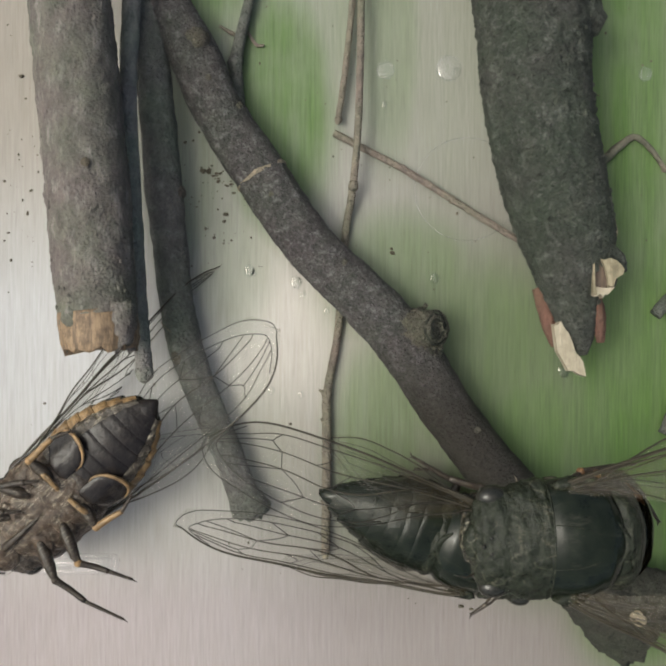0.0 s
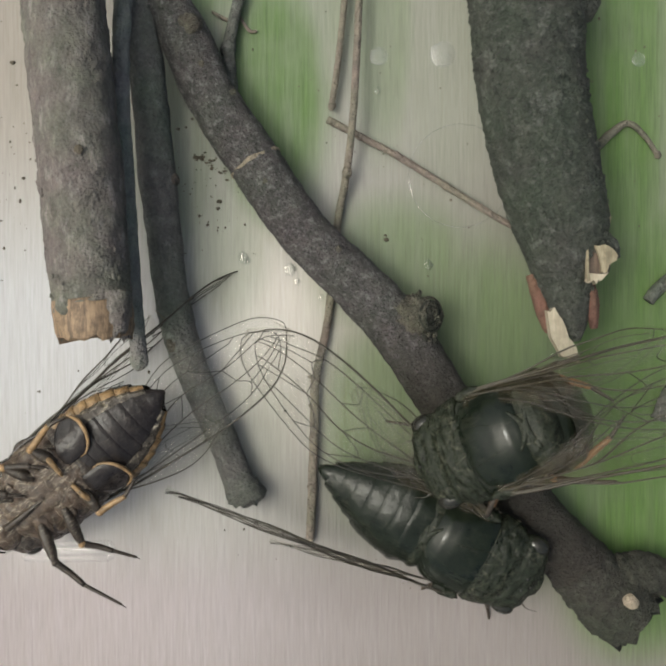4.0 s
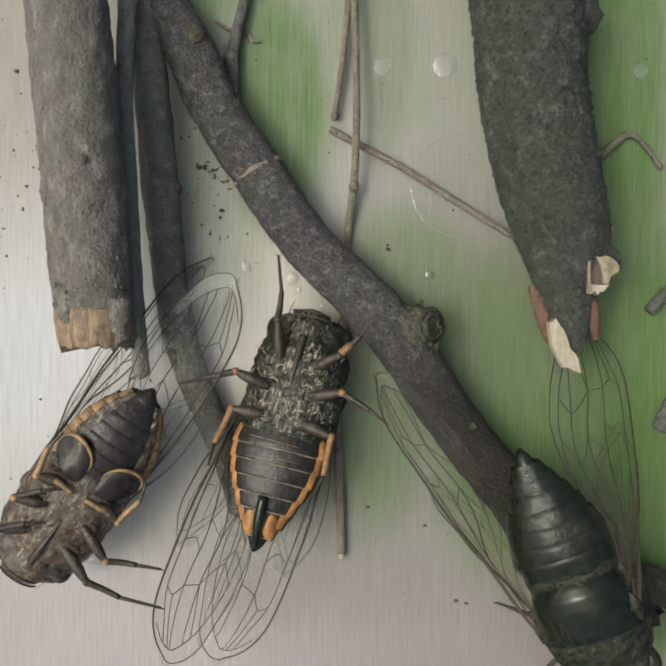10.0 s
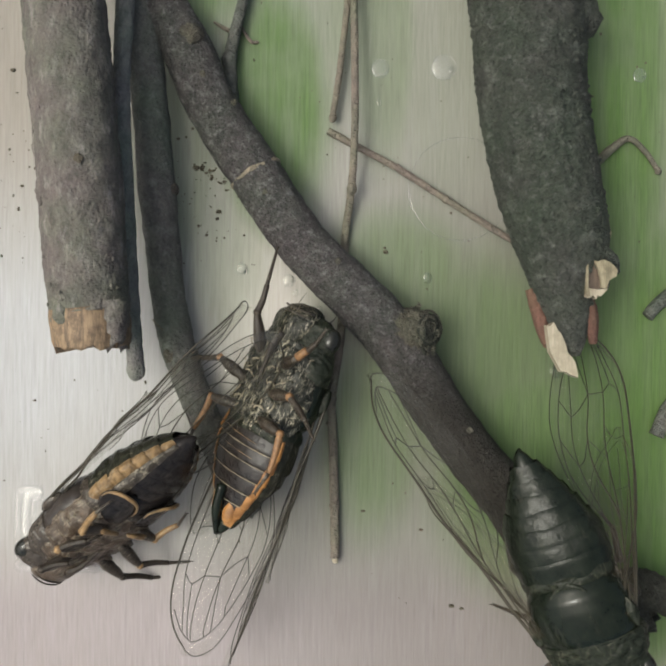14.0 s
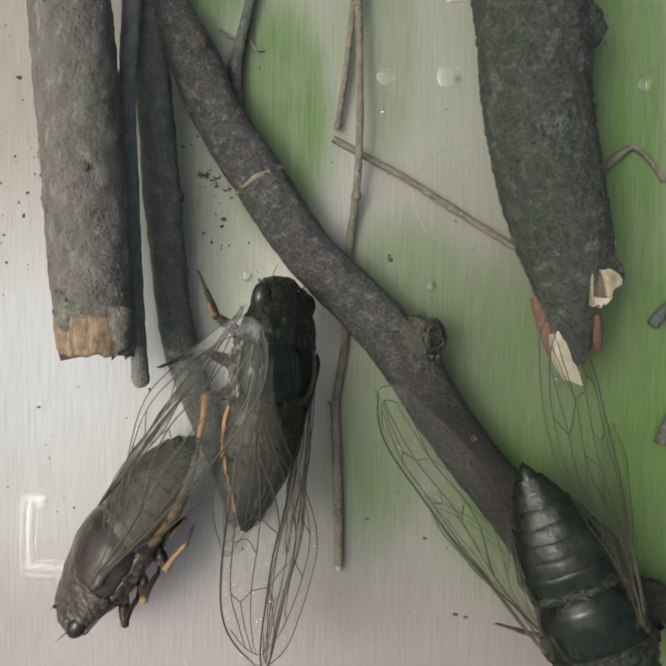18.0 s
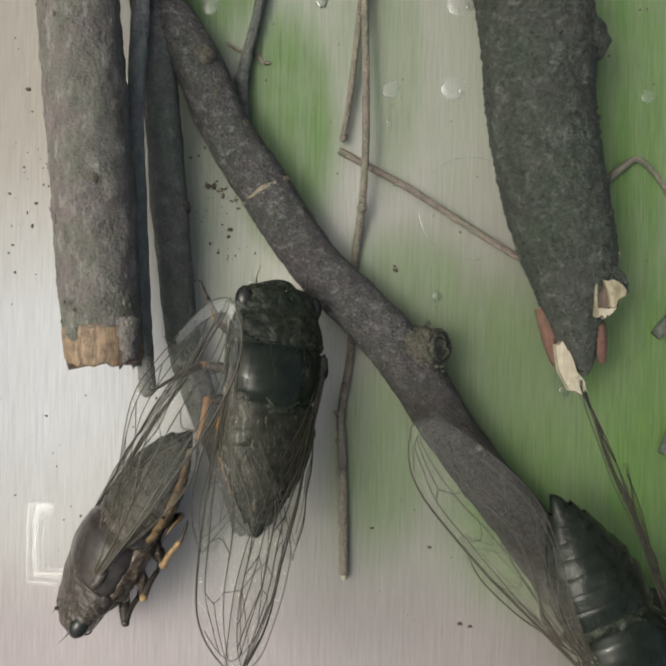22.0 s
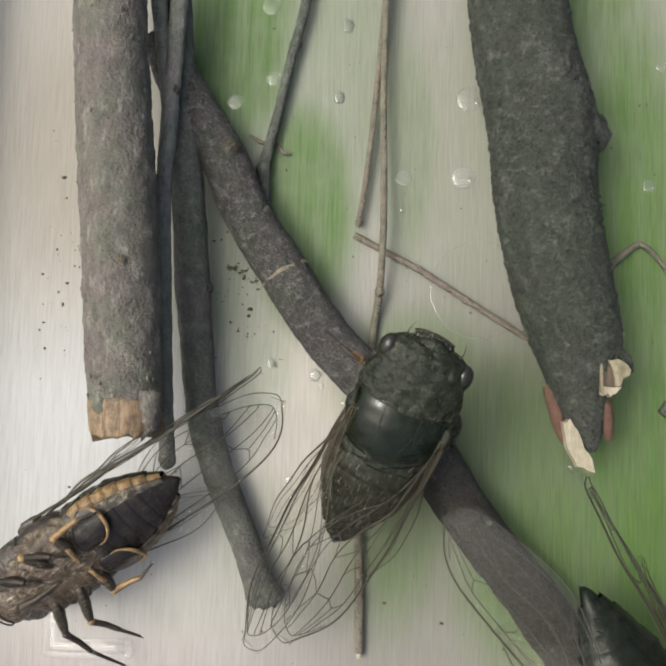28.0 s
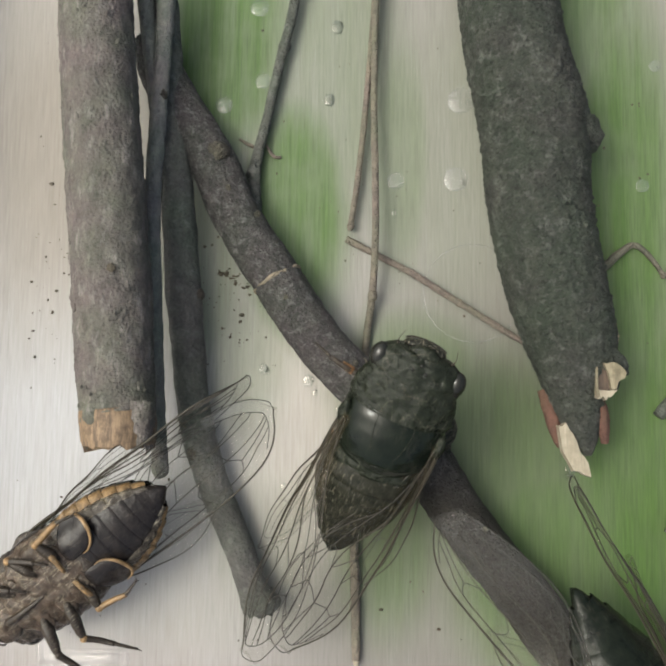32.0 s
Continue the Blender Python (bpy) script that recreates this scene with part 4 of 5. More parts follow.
FORE_EDGE = (((0.36, 0.94), (0.55, 0.91), (0.75, 0.89), (0.88, 0.78), (0.945, 0.5), (0.935, 0.2), (0.88, 0.05)),
             ((0.86, 0.20), (0.93, 0.21)), ((0.78, 0.24), (0.86, 0.28), (0.945, 0.32)), ((0.93, 0.38), (0.945, 0.40)), ((0.9, 0.62), (0.92, 0.66)),
             ((0.80, 0.80), (0.83, 0.85)), ((0.62, 0.76), (0.68, 0.90)), ((0.45, 0.76), (0.53, 0.91)), ((0.72, 0.56), (0.82, 0.66), (0.895, 0.75)),
             ((0.34, 0.97), (0.6, 1.0), (0.8, 1.0), (0.93, 0.95), (0.985, 0.7), (0.985, 0.25)))
HIND_VEINS = (((0, 0.1), (0.3, 0.0), (0.7, 0.0), (0.95, 0.2)), ((0, 0.2), (0.4, 0.22), (0.65, 0.25), (0.9, 0.35)), ((0.4, 0.22), (0.6, 0.45), (0.85, 0.55)),
              ((0, 0.35), (0.35, 0.5), (0.6, 0.68), (0.8, 0.78)), ((0, 0.5), (0.35, 0.75), (0.6, 0.93)), ((0.65, 0.25), (0.62, 0.35), (0.6, 0.45)),
              ((0.6, 0.45), (0.58, 0.56), (0.6, 0.68)), ((0.4, 0.97), (0.7, 0.9), (0.88, 0.6), (0.92, 0.2)), ((0.3, 1.0), (0.7, 1.0), (0.97, 0.6), (0.95, 0.2)))


def blade(u, v, long, broad, side, hind=False):
    """A place on a wing: u runs from root to tip, v from the leading to the inner edge."""
    ease = min(1.0, u / (0.42 if hind else 0.62))
    width = broad * math.sqrt(max(0.0, 1 - u ** 5)) * (0.16 + 0.84 * ease * ease * (3 - 2 * ease))
    lead = 0.10 * math.sin(math.pi * u) + 0.04 - 0.45 * broad * u ** 9
    x = lead - v * width
    z = 0.10 * math.sin(math.pi * v) * min(1, u * 3) - 0.10 * v * u + 0.02 * math.sin(17 * u + 5 * v)
    return (side * x, -long * u, z)


def wing(name, parent, side, hinge, long, broad, veins_main, veins_fine, hind=False, label="", margin=False):
    nu, nv = 26, 8
    verts = [blade(i / nu, j / nv, long, broad, side, hind) for i in range(nu + 1) for j in range(nv + 1)]
    faces = [(i * (nv + 1) + j, i * (nv + 1) + j + 1, (i + 1) * (nv + 1) + j + 1, (i + 1) * (nv + 1) + j) for i in range(nu) for j in range(nv)]
    ob = part(name, (verts, faces), MAT_WING, parent, label, hinge)
    if margin:
        outer = spline([(a, b, 0) for a, b in ((0.78, 1.0), (0.88, 0.98), (0.945, 0.92), (0.975, 0.8), (0.985, 0.6), (0.985, 0.3))], 6)
        inner = spline([(a, b, 0) for a, b in ((0.76, 0.90), (0.84, 0.84), (0.885, 0.78), (0.925, 0.66), (0.945, 0.5), (0.938, 0.26))], 6)
        rows = [[(bx, by, bz + 0.006) for bx, by, bz in [blade(p[0], p[1], long, broad, side)]][0] for pair in zip(outer, inner) for p in pair]
        part("wing_margin", (rows, [(2 * i, 2 * i + 1, 2 * i + 3, 2 * i + 2) for i in range(len(rows) // 2 - 1)]), MAT_MARGIN, ob, "whitish crinkled wing margin")
    for k, vein in enumerate(veins_main + veins_fine):
        pts = [blade(u, v, long, broad, side, hind) for u, v in [tuple(p)[:2] for p in spline([(a, b, 0) for a, b in vein], 6)]]
        thick = [0.036, 0.028, 0.020, 0.012] if k == 0 else [0.018, 0.013, 0.009] if k < len(veins_main) else [0.009]
        thick = [0.65 * r for r in thick] if hind else thick
        part("vein", tube(pts, thick, 1, 5), MAT_VEIN_TAN if k < len(veins_main) else MAT_VEIN, ob)
    return ob


def leg(parent, name, joints, spread_mat, knee_mat, patch_mat=None):
    """A leg from its hip: thigh, shin and foot; joints in the cicada's space."""
    hip = Vector(joints[0])
    p = [Vector(j) - hip for j in joints]
    thigh = part(name, tube([p[0], (p[0] + p[1]) * 0.5, p[1]], [0.07, 0.12, 0.105, 0.06], 5, 9, 0.12, 4.0), MAT_LEG, parent, at=hip)
    part("knee", ball(tuple(p[1]), 0.082, 6, 9), knee_mat if "front" not in name else MAT_LEG, thigh)
    part("shin", tube([p[1], (p[1] + p[2]) * 0.5 + Vector((0, 0, 0.03)), p[2]], [0.07, 0.06, 0.05], 5, 8, 0.08, 3.0), spread_mat, thigh)
    part("foot", tube([p[2], (p[2] + p[3]) * 0.5, p[3]], [0.04, 0.034, 0.026], 4, 7), MAT_LEG, thigh)
    if patch_mat:
        part("shin_patch", tube([p[1] + (p[2] - p[1]) * 0.1, p[1] + (p[2] - p[1]) * 0.55], [0.08, 0.072], 3, 9), patch_mat, thigh, "orange patch")
    claw = p[3] + (p[3] - p[2]).normalized() * 0.05
    part("claw", joined(tube([p[3], claw + Vector((0.05, 0, 0))], [0.018, 0.006], 2, 5), tube([p[3], claw - Vector((0.05, 0, 0))], [0.018, 0.006], 2, 5)), MAT_LEG, thigh)
    return thigh


def cicada(label, male, under, legs, joint_mat=MAT_LEG_TAN, flank_mat=MAT_ORANGE, long=1.0, back_mat=MAT_BANDED):
    shell = MAT_SHELL_BROWN if male else MAT_SHELL
    crust = MAT_HAZED if male else MAT_SHELL_ROUGH
    ob = thing("cicada", (0, 0, 1), label, "cicada", "cicadas in the box")
    # head
    head = part("head", loft([(2.13, 0.02, 0.30, 0.14, 0.14), (2.09, 0.02, 0.58, 0.22, 0.24), (1.98, 0.04, 0.74, 0.30, 0.36), (1.82, 0.05, 0.82, 0.34, 0.42), (1.66, 0.06, 0.84, 0.37, 0.44), (1.48, 0.08, 0.82, 0.40, 0.44)],
                             64, 0.035, 5.0, 0.0, 1.0, 7, 0.03), crust, ob)
    part("brow", ball((0, 2.0, 0.06), 0.30, 12, 18, (1.15, 0.84, 0.6), 0.12, 3.0), crust, head)
    part("face", loft([(2.24, -0.10, 0.14, 0.12, 0.12), (2.16, -0.14, 0.36, 0.20, 0.24), (1.98, -0.20, 0.46, 0.22, 0.30), (1.75, -0.22, 0.44, 0.2, 0.32), (1.45, -0.26, 0.26, 0.15, 0.26)], 24, 0.05, 6.0, 0.0, 1.0, 3), under, ob, "ribbed swollen face")
    for k in range(6):
        y = 2.12 - 0.09 * k
        rib = [(0.40 * math.cos(a), y, -0.20 - 0.29 * math.sin(a)) for a in np.linspace(0.3, math.pi - 0.3, 9)]
        part("face_rib", tube(rib, [0.018], 1, 5), MAT_LEG, head)
    part("beak", tube([(0, 1.6, -0.52), (0, 1.2, -0.62), (0, 0.6, -0.60)], [0.09, 0.06, 0.03], 5, 8), MAT_LEG, ob)
    for s in (-1, 1):
        part("eye", ball((0.70 * s, 1.78, 0.07), 0.19, 12, 16, (0.95, 1.35, 0.95)), MAT_EYE, ob, "bulging dark eye")
        part("antenna", tube([(0.48 * s, 2.06, 0.05), (0.52 * s, 2.22, 0.12), (0.47 * s, 2.42, 0.14)], [0.024, 0.009, 0.004], 4, 5), MAT_LEG, ob)
    for x, y in ((0, 2.0), (-0.12, 1.88), (0.12, 1.88)):
        part("simple_eye", ball((x, y, 0.345), 0.038, 6, 8), MAT_EYE, head)
    # thorax
    collar = part("collar", loft([(1.62, 0.06, 0.80, 0.38, 0.44), (1.45, 0.06, 0.88, 0.46, 0.5), (1.25, 0.06, 0.94, 0.52, 0.52), (1.05, 0.06, 0.96, 0.56, 0.52), (0.95, 0.06, 0.93, 0.56, 0.50)], 80, 0.03, 4.0, 2.0, 1.0, 9, 0.045), crust, ob, "wrinkled black collar")
    rim = [(0.93 * math.cos(a), 0.98, 0.06 + 0.56 * math.sin(a)) for a in np.linspace(0.1, math.pi - 0.1, 19)]
    part("collar_rim", tube(rim, [0.018], 1, 7), crust, collar)
    part("back_shield", loft([(1.05, 0.08, 0.86, 0.52, 0.40), (0.85, 0.08, 0.93, 0.60, 0.42), (0.6, 0.08, 0.95, 0.66, 0.44), (0.35, 0.08, 0.94, 0.68, 0.44), (0.1, 0.08, 0.88, 0.66, 0.44), (-0.08, 0.08, 0.74, 0.58, 0.42), (-0.2, 0.08, 0.52, 0.48, 0.40)],
                         48, 0.014, 3.0, 5.0, 1.0, 4), shell, ob, "smooth glossy black back shield")
    for s in (-1, 1):
        line = []
        for y, x, rx, top in ((0.98, 0.34, 0.89, 0.55), (0.8, 0.33, 0.94, 0.61), (0.6, 0.30, 0.95, 0.66), (0.42, 0.25, 0.945, 0.675), (0.3, 0.20, 0.93, 0.68)):
            line.append((s * x, y, 0.084 + top * math.sqrt(1 - (x / rx) ** 2)))
        part("shield_line", tube(line, [0.008, 0.007, 0.004], 5, 6), crust, ob)
    cross = [tube([(-0.34, 0.02, 0.62), (-0.14, -0.12, 0.59), (0.0, -0.17, 0.57), (0.14, -0.12, 0.59), (0.34, 0.02, 0.62)], [0.03, 0.07, 0.09, 0.07, 0.03], 4, 8, 0.2, 5.0),
             tube([(-0.40, -0.30, 0.50), (0.0, -0.20, 0.57), (0.40, -0.30, 0.50)], [0.04, 0.09, 0.04], 5, 8, 0.2, 5.0)]
    part("cross_ridge", joined(*cross), crust, ob)
    part("chest", loft([(1.55, -0.08, 0.55, 0.2, 0.42), (1.3, -0.05, 0.82, 0.2, 0.52), (0.9, -0.05, 0.92, 0.2, 0.56), (0.4, -0.05, 0.92, 0.2, 0.58), (0.0, -0.05, 0.88, 0.2, 0.56), (-0.3, -0.05, 0.80, 0.2, 0.48)],
                   56, 0.06, 5.5, 9.0, 1.0, 8, 0.06), under, ob, "hairy rough underside of the chest")
    for s in (-1, 1):
        for x, y, r in ((0.30, 1.05, 0.20), (0.36, 0.52, 0.21), (0.34, 0.0, 0.20)):
            part("hip_joint", ball((s * x, y, -0.50), r, 14, 20, (1.7, 0.85, 0.42), 0.22, y * 5 + x), under, ob)
        if male:
            continue
        for jx, jy, jr, a0, a1 in ((0.30, 0.05, 0.13, 0.4, 2.3), (0.34, 0.55, 0.12, 0.9, 2.6), (0.52, 0.30, 0.10, 2.4, 4.4), (0.24, 0.86, 0.09, 0.2, 1.9)):
            arc = [(s * jx + jr * math.cos(a), jy + 1.2 * jr * math.sin(a), -0.61 - 0.03 * math.sin(2 * a)) for a in np.linspace(a0, a1, 9)]
            part("joint_ring", tube(arc, [0.006, 0.022, 0.014, 0.02, 0.006], 1, 6, 0.4, 6.0), MAT_PALE, ob)
        for k in range(16):
            hx, hy = s * random.uniform(0.1, 0.85), random.uniform(-0.15, 1.45)
            hz = -0.05 - 0.57 * math.sqrt(max(0.05, 1 - (hx / 0.95) ** 2))
            turn, far = random.uniform(0, 6.28), random.uniform(0.07, 0.17)
            part("hair_tuft", tube([(hx, hy, hz), (hx + 0.5 * far * math.cos(turn), hy + 0.5 * far * math.sin(turn), hz - 0.03), (hx + far * math.cos(turn + 0.4), hy + far * math.sin(turn + 0.4), hz - 0.01)], [0.012, 0.010, 0.003], 3, 5), MAT_PALE, ob)
    # abdomen: overlapping rings, each with a back and a belly plate
    edge = [-0.22, -0.50, -0.76, -1.02, -1.28, -1.53, -1.76, -1.97]
    wide = [0.84, 0.88, 0.87, 0.83, 0.76, 0.65, 0.51, 0.34] if male else [0.88, 0.92, 0.89, 0.81, 0.69, 0.55, 0.41, 0.27]
    for k in range(7):
        y0, y1, w0, w1 = edge[k], edge[k + 1] - 0.05, wide[k], wide[k + 1]
        for name, lo, hi, mat, top in (("back_plate", -0.25 if male else -0.42, math.pi + (0.25 if male else 0.42), back_mat, 0.60), ("belly_plate", math.pi + (0.52 if not male else 0.86), 2 * math.pi - (0.52 if not male else 0.86), MAT_BELLY, 0.50)):
            verts, faces = [], []
            n = 18
            for y, w, lift in ((y0, w0 * 0.985, 1.0), (y0 - 0.03, w0 * 1.0, 1.0), (y0 * 0.65 + y1 * 0.35, (w0 * 0.65 + w1 * 0.35) * 1.01, 1.0), (y0 * 0.25 + y1 * 0.75, (w0 * 0.25 + w1 * 0.75) * 1.014, 1.0), (y1, w1 * 1.006, 1.0), (y1 - 0.010, w1 * 0.985, 1.0)):
                for j in range(n + 1):
                    a = lo + (hi - lo) * j / n
                    y_lump = y + 0.05 * noise.noise(Vector((a * 1.6, k * 3.1, 1.0))) * (name == "back_plate")
                    w_lump = 1 + (0.065 * noise.noise(Vector((a * 2.2, y * 4.0, 7.0))) + 0.02 * noise.noise(Vector((a * 6.0, y * 9.0, 3.0)))) * (name == "back_plate")
                    verts.append((w * w_lump * math.cos(a), y_lump, 0.02 + (top if math.sin(a) > 0 else 0.52) * (w * w_lump / 0.88) * math.sin(a)))
            for i in range(5):
                faces += [(i * (n + 1) + j, i * (n + 1) + j + 1, (i + 1) * (n + 1) + j + 1, (i + 1) * (n + 1) + j) for j in range(n)]
            part(name, (verts, faces), mat, ob)
        # pale hind edge of the belly plate
        a0, a1 = math.pi + 0.56, 2 * math.pi - 0.56
        seam = [(w1 * 1.04 * math.cos(a), y1, 0.02 - 0.53 * (w1 / 0.88) * abs(math.sin(a)) - 0.004) for a in np.linspace(a0, a1, 13)]
        if not male:
            part("belly_seam", tube(seam, [0.003, 0.009, 0.004, 0.010, 0.003, 0.008, 0.003], 1, 5), MAT_PALE, ob)
            low = [(x * 0.99 + 0.02 * math.sin(9 * x + k), y + 0.12 + 0.03 * x, z + 0.004) for x, y, z in seam]
            part("belly_seam", tube(low[3:-2], [0.003, 0.007, 0.004, 0.008, 0.003], 1, 5), MAT_RIND, ob)
        for s in (-1, 1):
            verts, faces = [], []
            top_edge = 0.10 if male else 0.34
            span = (0.22, 0.24, 0.26, 0.28, 0.34, 0.48, 0.75)[k] if not male else 0.46
            for y, w in ((y0 - 0.01, w0 * 1.0), ((y0 + y1) / 2, (w0 + w1) * 0.512), (y1, w1 * 1.035), (y1 - 0.01, w1 * 0.97)):
                for j in range(9):
                    a = -top_edge - span * j / 8
                    puff = 1.0 + 0.05 * math.sin(math.pi * j / 8)
                    verts.append((s * w * puff * math.cos(a), y, 0.02 + 0.53 * puff * (w / 0.88) * math.sin(a)))
            for i in range(3):
                faces += [(i * 9 + j, i * 9 + j + 1, (i + 1) * 9 + j + 1, (i + 1) * 9 + j) for j in range(8)]
            part("flank_plate", (verts, faces), flank_mat, ob, "coloured flank")
            lo, hi = (top_edge + span, 0.56 if not male else 0.90)
            if hi > lo:
                verts, faces = [], []
                for i in range(9):
                    y, w = y0 + (y1 - y0) * i / 8, (w0 + (w1 - w0) * i / 8) * (1.0 + 0.025 * (i % 2))
                    for j in range(7):
                        a = -lo - (hi - lo) * j / 6
                        puff = 1.0 + 0.05 * math.sin(math.pi * j / 6) + 0.06 * noise.noise(Vector((y * 14, j * 0.9, s)))
                        verts.append((s * w * puff * math.cos(a), y, 0.02 + 0.53 * puff * (w / 0.88) * math.sin(a)))
                for i in range(8):
                    faces += [(i * 7 + j, i * 7 + j + 1, (i + 1) * 7 + j + 1, (i + 1) * 7 + j) for j in range(6)]
                part("side_plate", (verts, faces), MAT_SILVER if male else under, ob)
    part("waist", ball((0, -0.20, 0.04), 1.0, 14, 30, (0.90, 0.42, 0.58), 0.08, 2.0), crust, ob)
    part("abdomen", loft([(-0.1, 0.0, 0.75, 0.5, 0.42), (-0.7, 0.0, 0.78, 0.5, 0.44), (-1.3, 0.0, 0.60, 0.40, 0.34), (-1.9, 0.0, 0.26, 0.19, 0.16), (-2.1, 0.0, 0.12, 0.10, 0.10)], 22), MAT_SEGMENT, ob)
    for s in ((-1, 1) if not male else ()):
        part("tail_lobe", ball((s * 0.18, -1.72, -0.12), 0.22, 9, 12, (0.7, 1.3, 0.7), 0.15, s), flank_mat, ob, "orange tail lobe")
    part("tail_tip", loft([(-1.80, 0.0, 0.34 if male else 0.27, 0.24 if male else 0.20, 0.22 if male else 0.18), (-2.02, -0.01, 0.26 if male else 0.20, 0.2 if male else 0.15, 0.2 if male else 0.15), (-2.16, -0.02, 0.13, 0.11, 0.11), (-2.26, -0.03, 0.04, 0.04, 0.04)], 16, 0.05, 5.0), MAT_BELLY if male else MAT_SHELL, ob, "pointed black tail tip")
    if not male:
        part("egg_layer", tube([(0, -1.35, -0.44), (0, -1.8, -0.33), (0, -2.25, -0.10)], [0.10, 0.10, 0.04], 6, 10), MAT_SHELL, ob, "black pointed egg layer")
    if male:
        for s in (-1, 1):
            outline = [(s * (0.47 + 0.40 * max(-0.80, math.cos(a))), -0.44 + (0.30 if math.sin(a) > 0 else 0.42) * math.sin(a) - 0.12 * math.cos(a), -0.55 + 0.26 * max(0, math.cos(a)) ** 1.5) for a in np.linspace(0, 2 * math.pi, 23)]
            verts, faces = [], []
            for f, drop in ((1.0, 0.0), (0.93, -0.014), (0.6, -0.022), (0.25, -0.026)):
                verts += [(s * 0.42 + (x - s * 0.42) * f, -0.48 + (y + 0.48) * f, z * f + (1 - f) * -0.555 + drop) for x, y, z in outline[:-1]]
            for i in range(3):
                faces += [(i * 22 + k, i * 22 + (k + 1) % 22, (i + 1) * 22 + (k + 1) % 22, (i + 1) * 22 + k) for k in range(22)]
            faces.append(tuple(range(66, 88)))
            plate = part("sound_plate", (verts, faces), MAT_BELLY, ob, "rounded dark sound plate with an orange rim")
            plate.modifiers.new("thickness", 'SOLIDIFY').thickness = 0.0004
            part("plate_rim", tube([(x, y, z - 0.035) for x, y, z in outline[12:23]], [0.008, 0.028, 0.042, 0.034, 0.008], 1, 8), MAT_RIND, plate, "dull orange rim")
            part("hip_bar", tube([(s * 0.12, 0.02, -0.66), (s * 0.45, -0.02, -0.68), (s * 0.75, 0.02, -0.55)], [0.04, 0.06, 0.035], 4, 8, 0.2, 5.0), MAT_TAN, ob)
    # the abdomen hinges at the waist and carries its plates
    abdomen = None
    for piece in list(ob.children):
        if piece.name.split(".")[0] == "abdomen":
            abdomen = piece
    for piece in list(ob.children):
        if piece.name.split(".")[0] in ("back_plate", "belly_plate", "belly_seam", "flank_plate", "side_plate", "abdomen", "tail_lobe", "tail_tip", "egg_layer"):
            for v in piece.data.vertices:
                v.co.y = (v.co.y + 0.002) * long
            if piece is not abdomen:
                piece.parent = abdomen
    abdomen.location = (0, -0.002, 0)
    ob.scale = (1.06, 1.06, 1.06)
    wings = {}
    for s, key in ((1, "right"), (-1, "left")):
        hw = wing("hind_wing", ob, s, (s * 0.80, 0.36, 0.34), 3.2, 0.95, HIND_VEINS[:2], HIND_VEINS[2:], True, "short clear hind wing")
        fw = wing("fore_wing", ob, s, (s * 0.88, 0.72, 0.40), 5.65, 1.75, FORE_MAIN, FORE_SIDE + FORE_EDGE, False, "long clear fore wing with dark veins", male)
        part("wing_root", ball((s * 0.88, 0.66, 0.34), 0.13, 10, 14, (0.85, 2.0, 0.75), 0.3, s), crust, ob)
        wings[key] = (fw, hw)
    made = {}
    for name, joints in legs.items():
        made[name] = leg(ob, name.split()[1] + "_leg", joints, joint_mat if "hind" in name else MAT_LEG, joint_mat, MAT_LEG_TAN if name == "left front" and flank_mat is MAT_ORANGE else None)
    return ob, wings, made, abdomen


def legs_spread(front=(0.0, 0.0), k=1.0, low=-0.8):
    """Six legs: hips under the chest, knees out, feet reaching to the sides."""
    out = {}
    for s, side in ((1, "right"), (-1, "left")):
        out[side + " front"] = [(s * 0.32, 1.05, -0.50), (s * 0.85, 1.30, low), (s * (1.15 + front[0]), 1.72 * k, low - 0.02), (s * (1.32 + front[0]), 2.0 * k, low - 0.1)]
        out[side + " middle"] = [(s * 0.38, 0.50, -0.54), (s * 1.05, 0.62, low), (s * 1.62, 0.35, low - 0.05), (s * 1.95, 0.15, low - 0.12)]
        out[side + " hind"] = [(s * 0.36, -0.02, -0.54), (s * 0.98, -0.08, low + 0.15), (s * 1.08, -0.80, low + 0.1), (s * 1.02, -1.2, low)]
    return out


FOLDED = {}
for s, side in ((1, "right"), (-1, "left")):
    FOLDED[side + " front"] = [(s * 0.32, 1.05, -0.50), (s * 0.80, 1.38, -0.66), (s * 0.50, 0.98, -0.74), (s * 0.30, 0.80, -0.70)]
    FOLDED[side + " middle"] = [(s * 0.38, 0.50, -0.54), (s * 0.92, 0.72, -0.62), (s * 0.62, 0.28, -0.70), (s * 0.45, 0.12, -0.68)]
    FOLDED[side + " hind"] = [(s * 0.36, -0.02, -0.56), (s * 0.86, 0.05, -0.64), (s * 0.95, -0.52, -0.66), (s * 0.85, -0.85, -0.64)]
TUCKED = dict(FOLDED)
TUCKED["right front"] = [(0.32, 1.05, -0.50), (0.95, 1.58, -0.55), (1.30, 1.82, -0.80), (1.65, 2.05, -1.0)]
TUCKED["right middle"] = [(0.38, 0.50, -0.54), (1.10, 0.74, -0.58), (1.50, 0.60, -0.80), (1.88, 0.44, -1.0)]
FOLDED["right front"] = [(0.32, 1.05, -0.50), (1.05, 1.32, -0.72), (1.72, 1.22, -0.78), (2.45, 0.95, -0.85)]
FOLDED["right middle"] = [(0.38, 0.50, -0.54), (1.12, 0.76, -0.68), (1.62, 0.46, -0.70), (2.02, 0.26, -0.70)]
LEFT = cicada("brownish black cicada with orange-edged belly plates, legs waving", True, MAT_BROWN, FOLDED, MAT_RIND, MAT_TAN)
FRONT_OUT = legs_spread((0.05, 0), 1.0, -0.78)
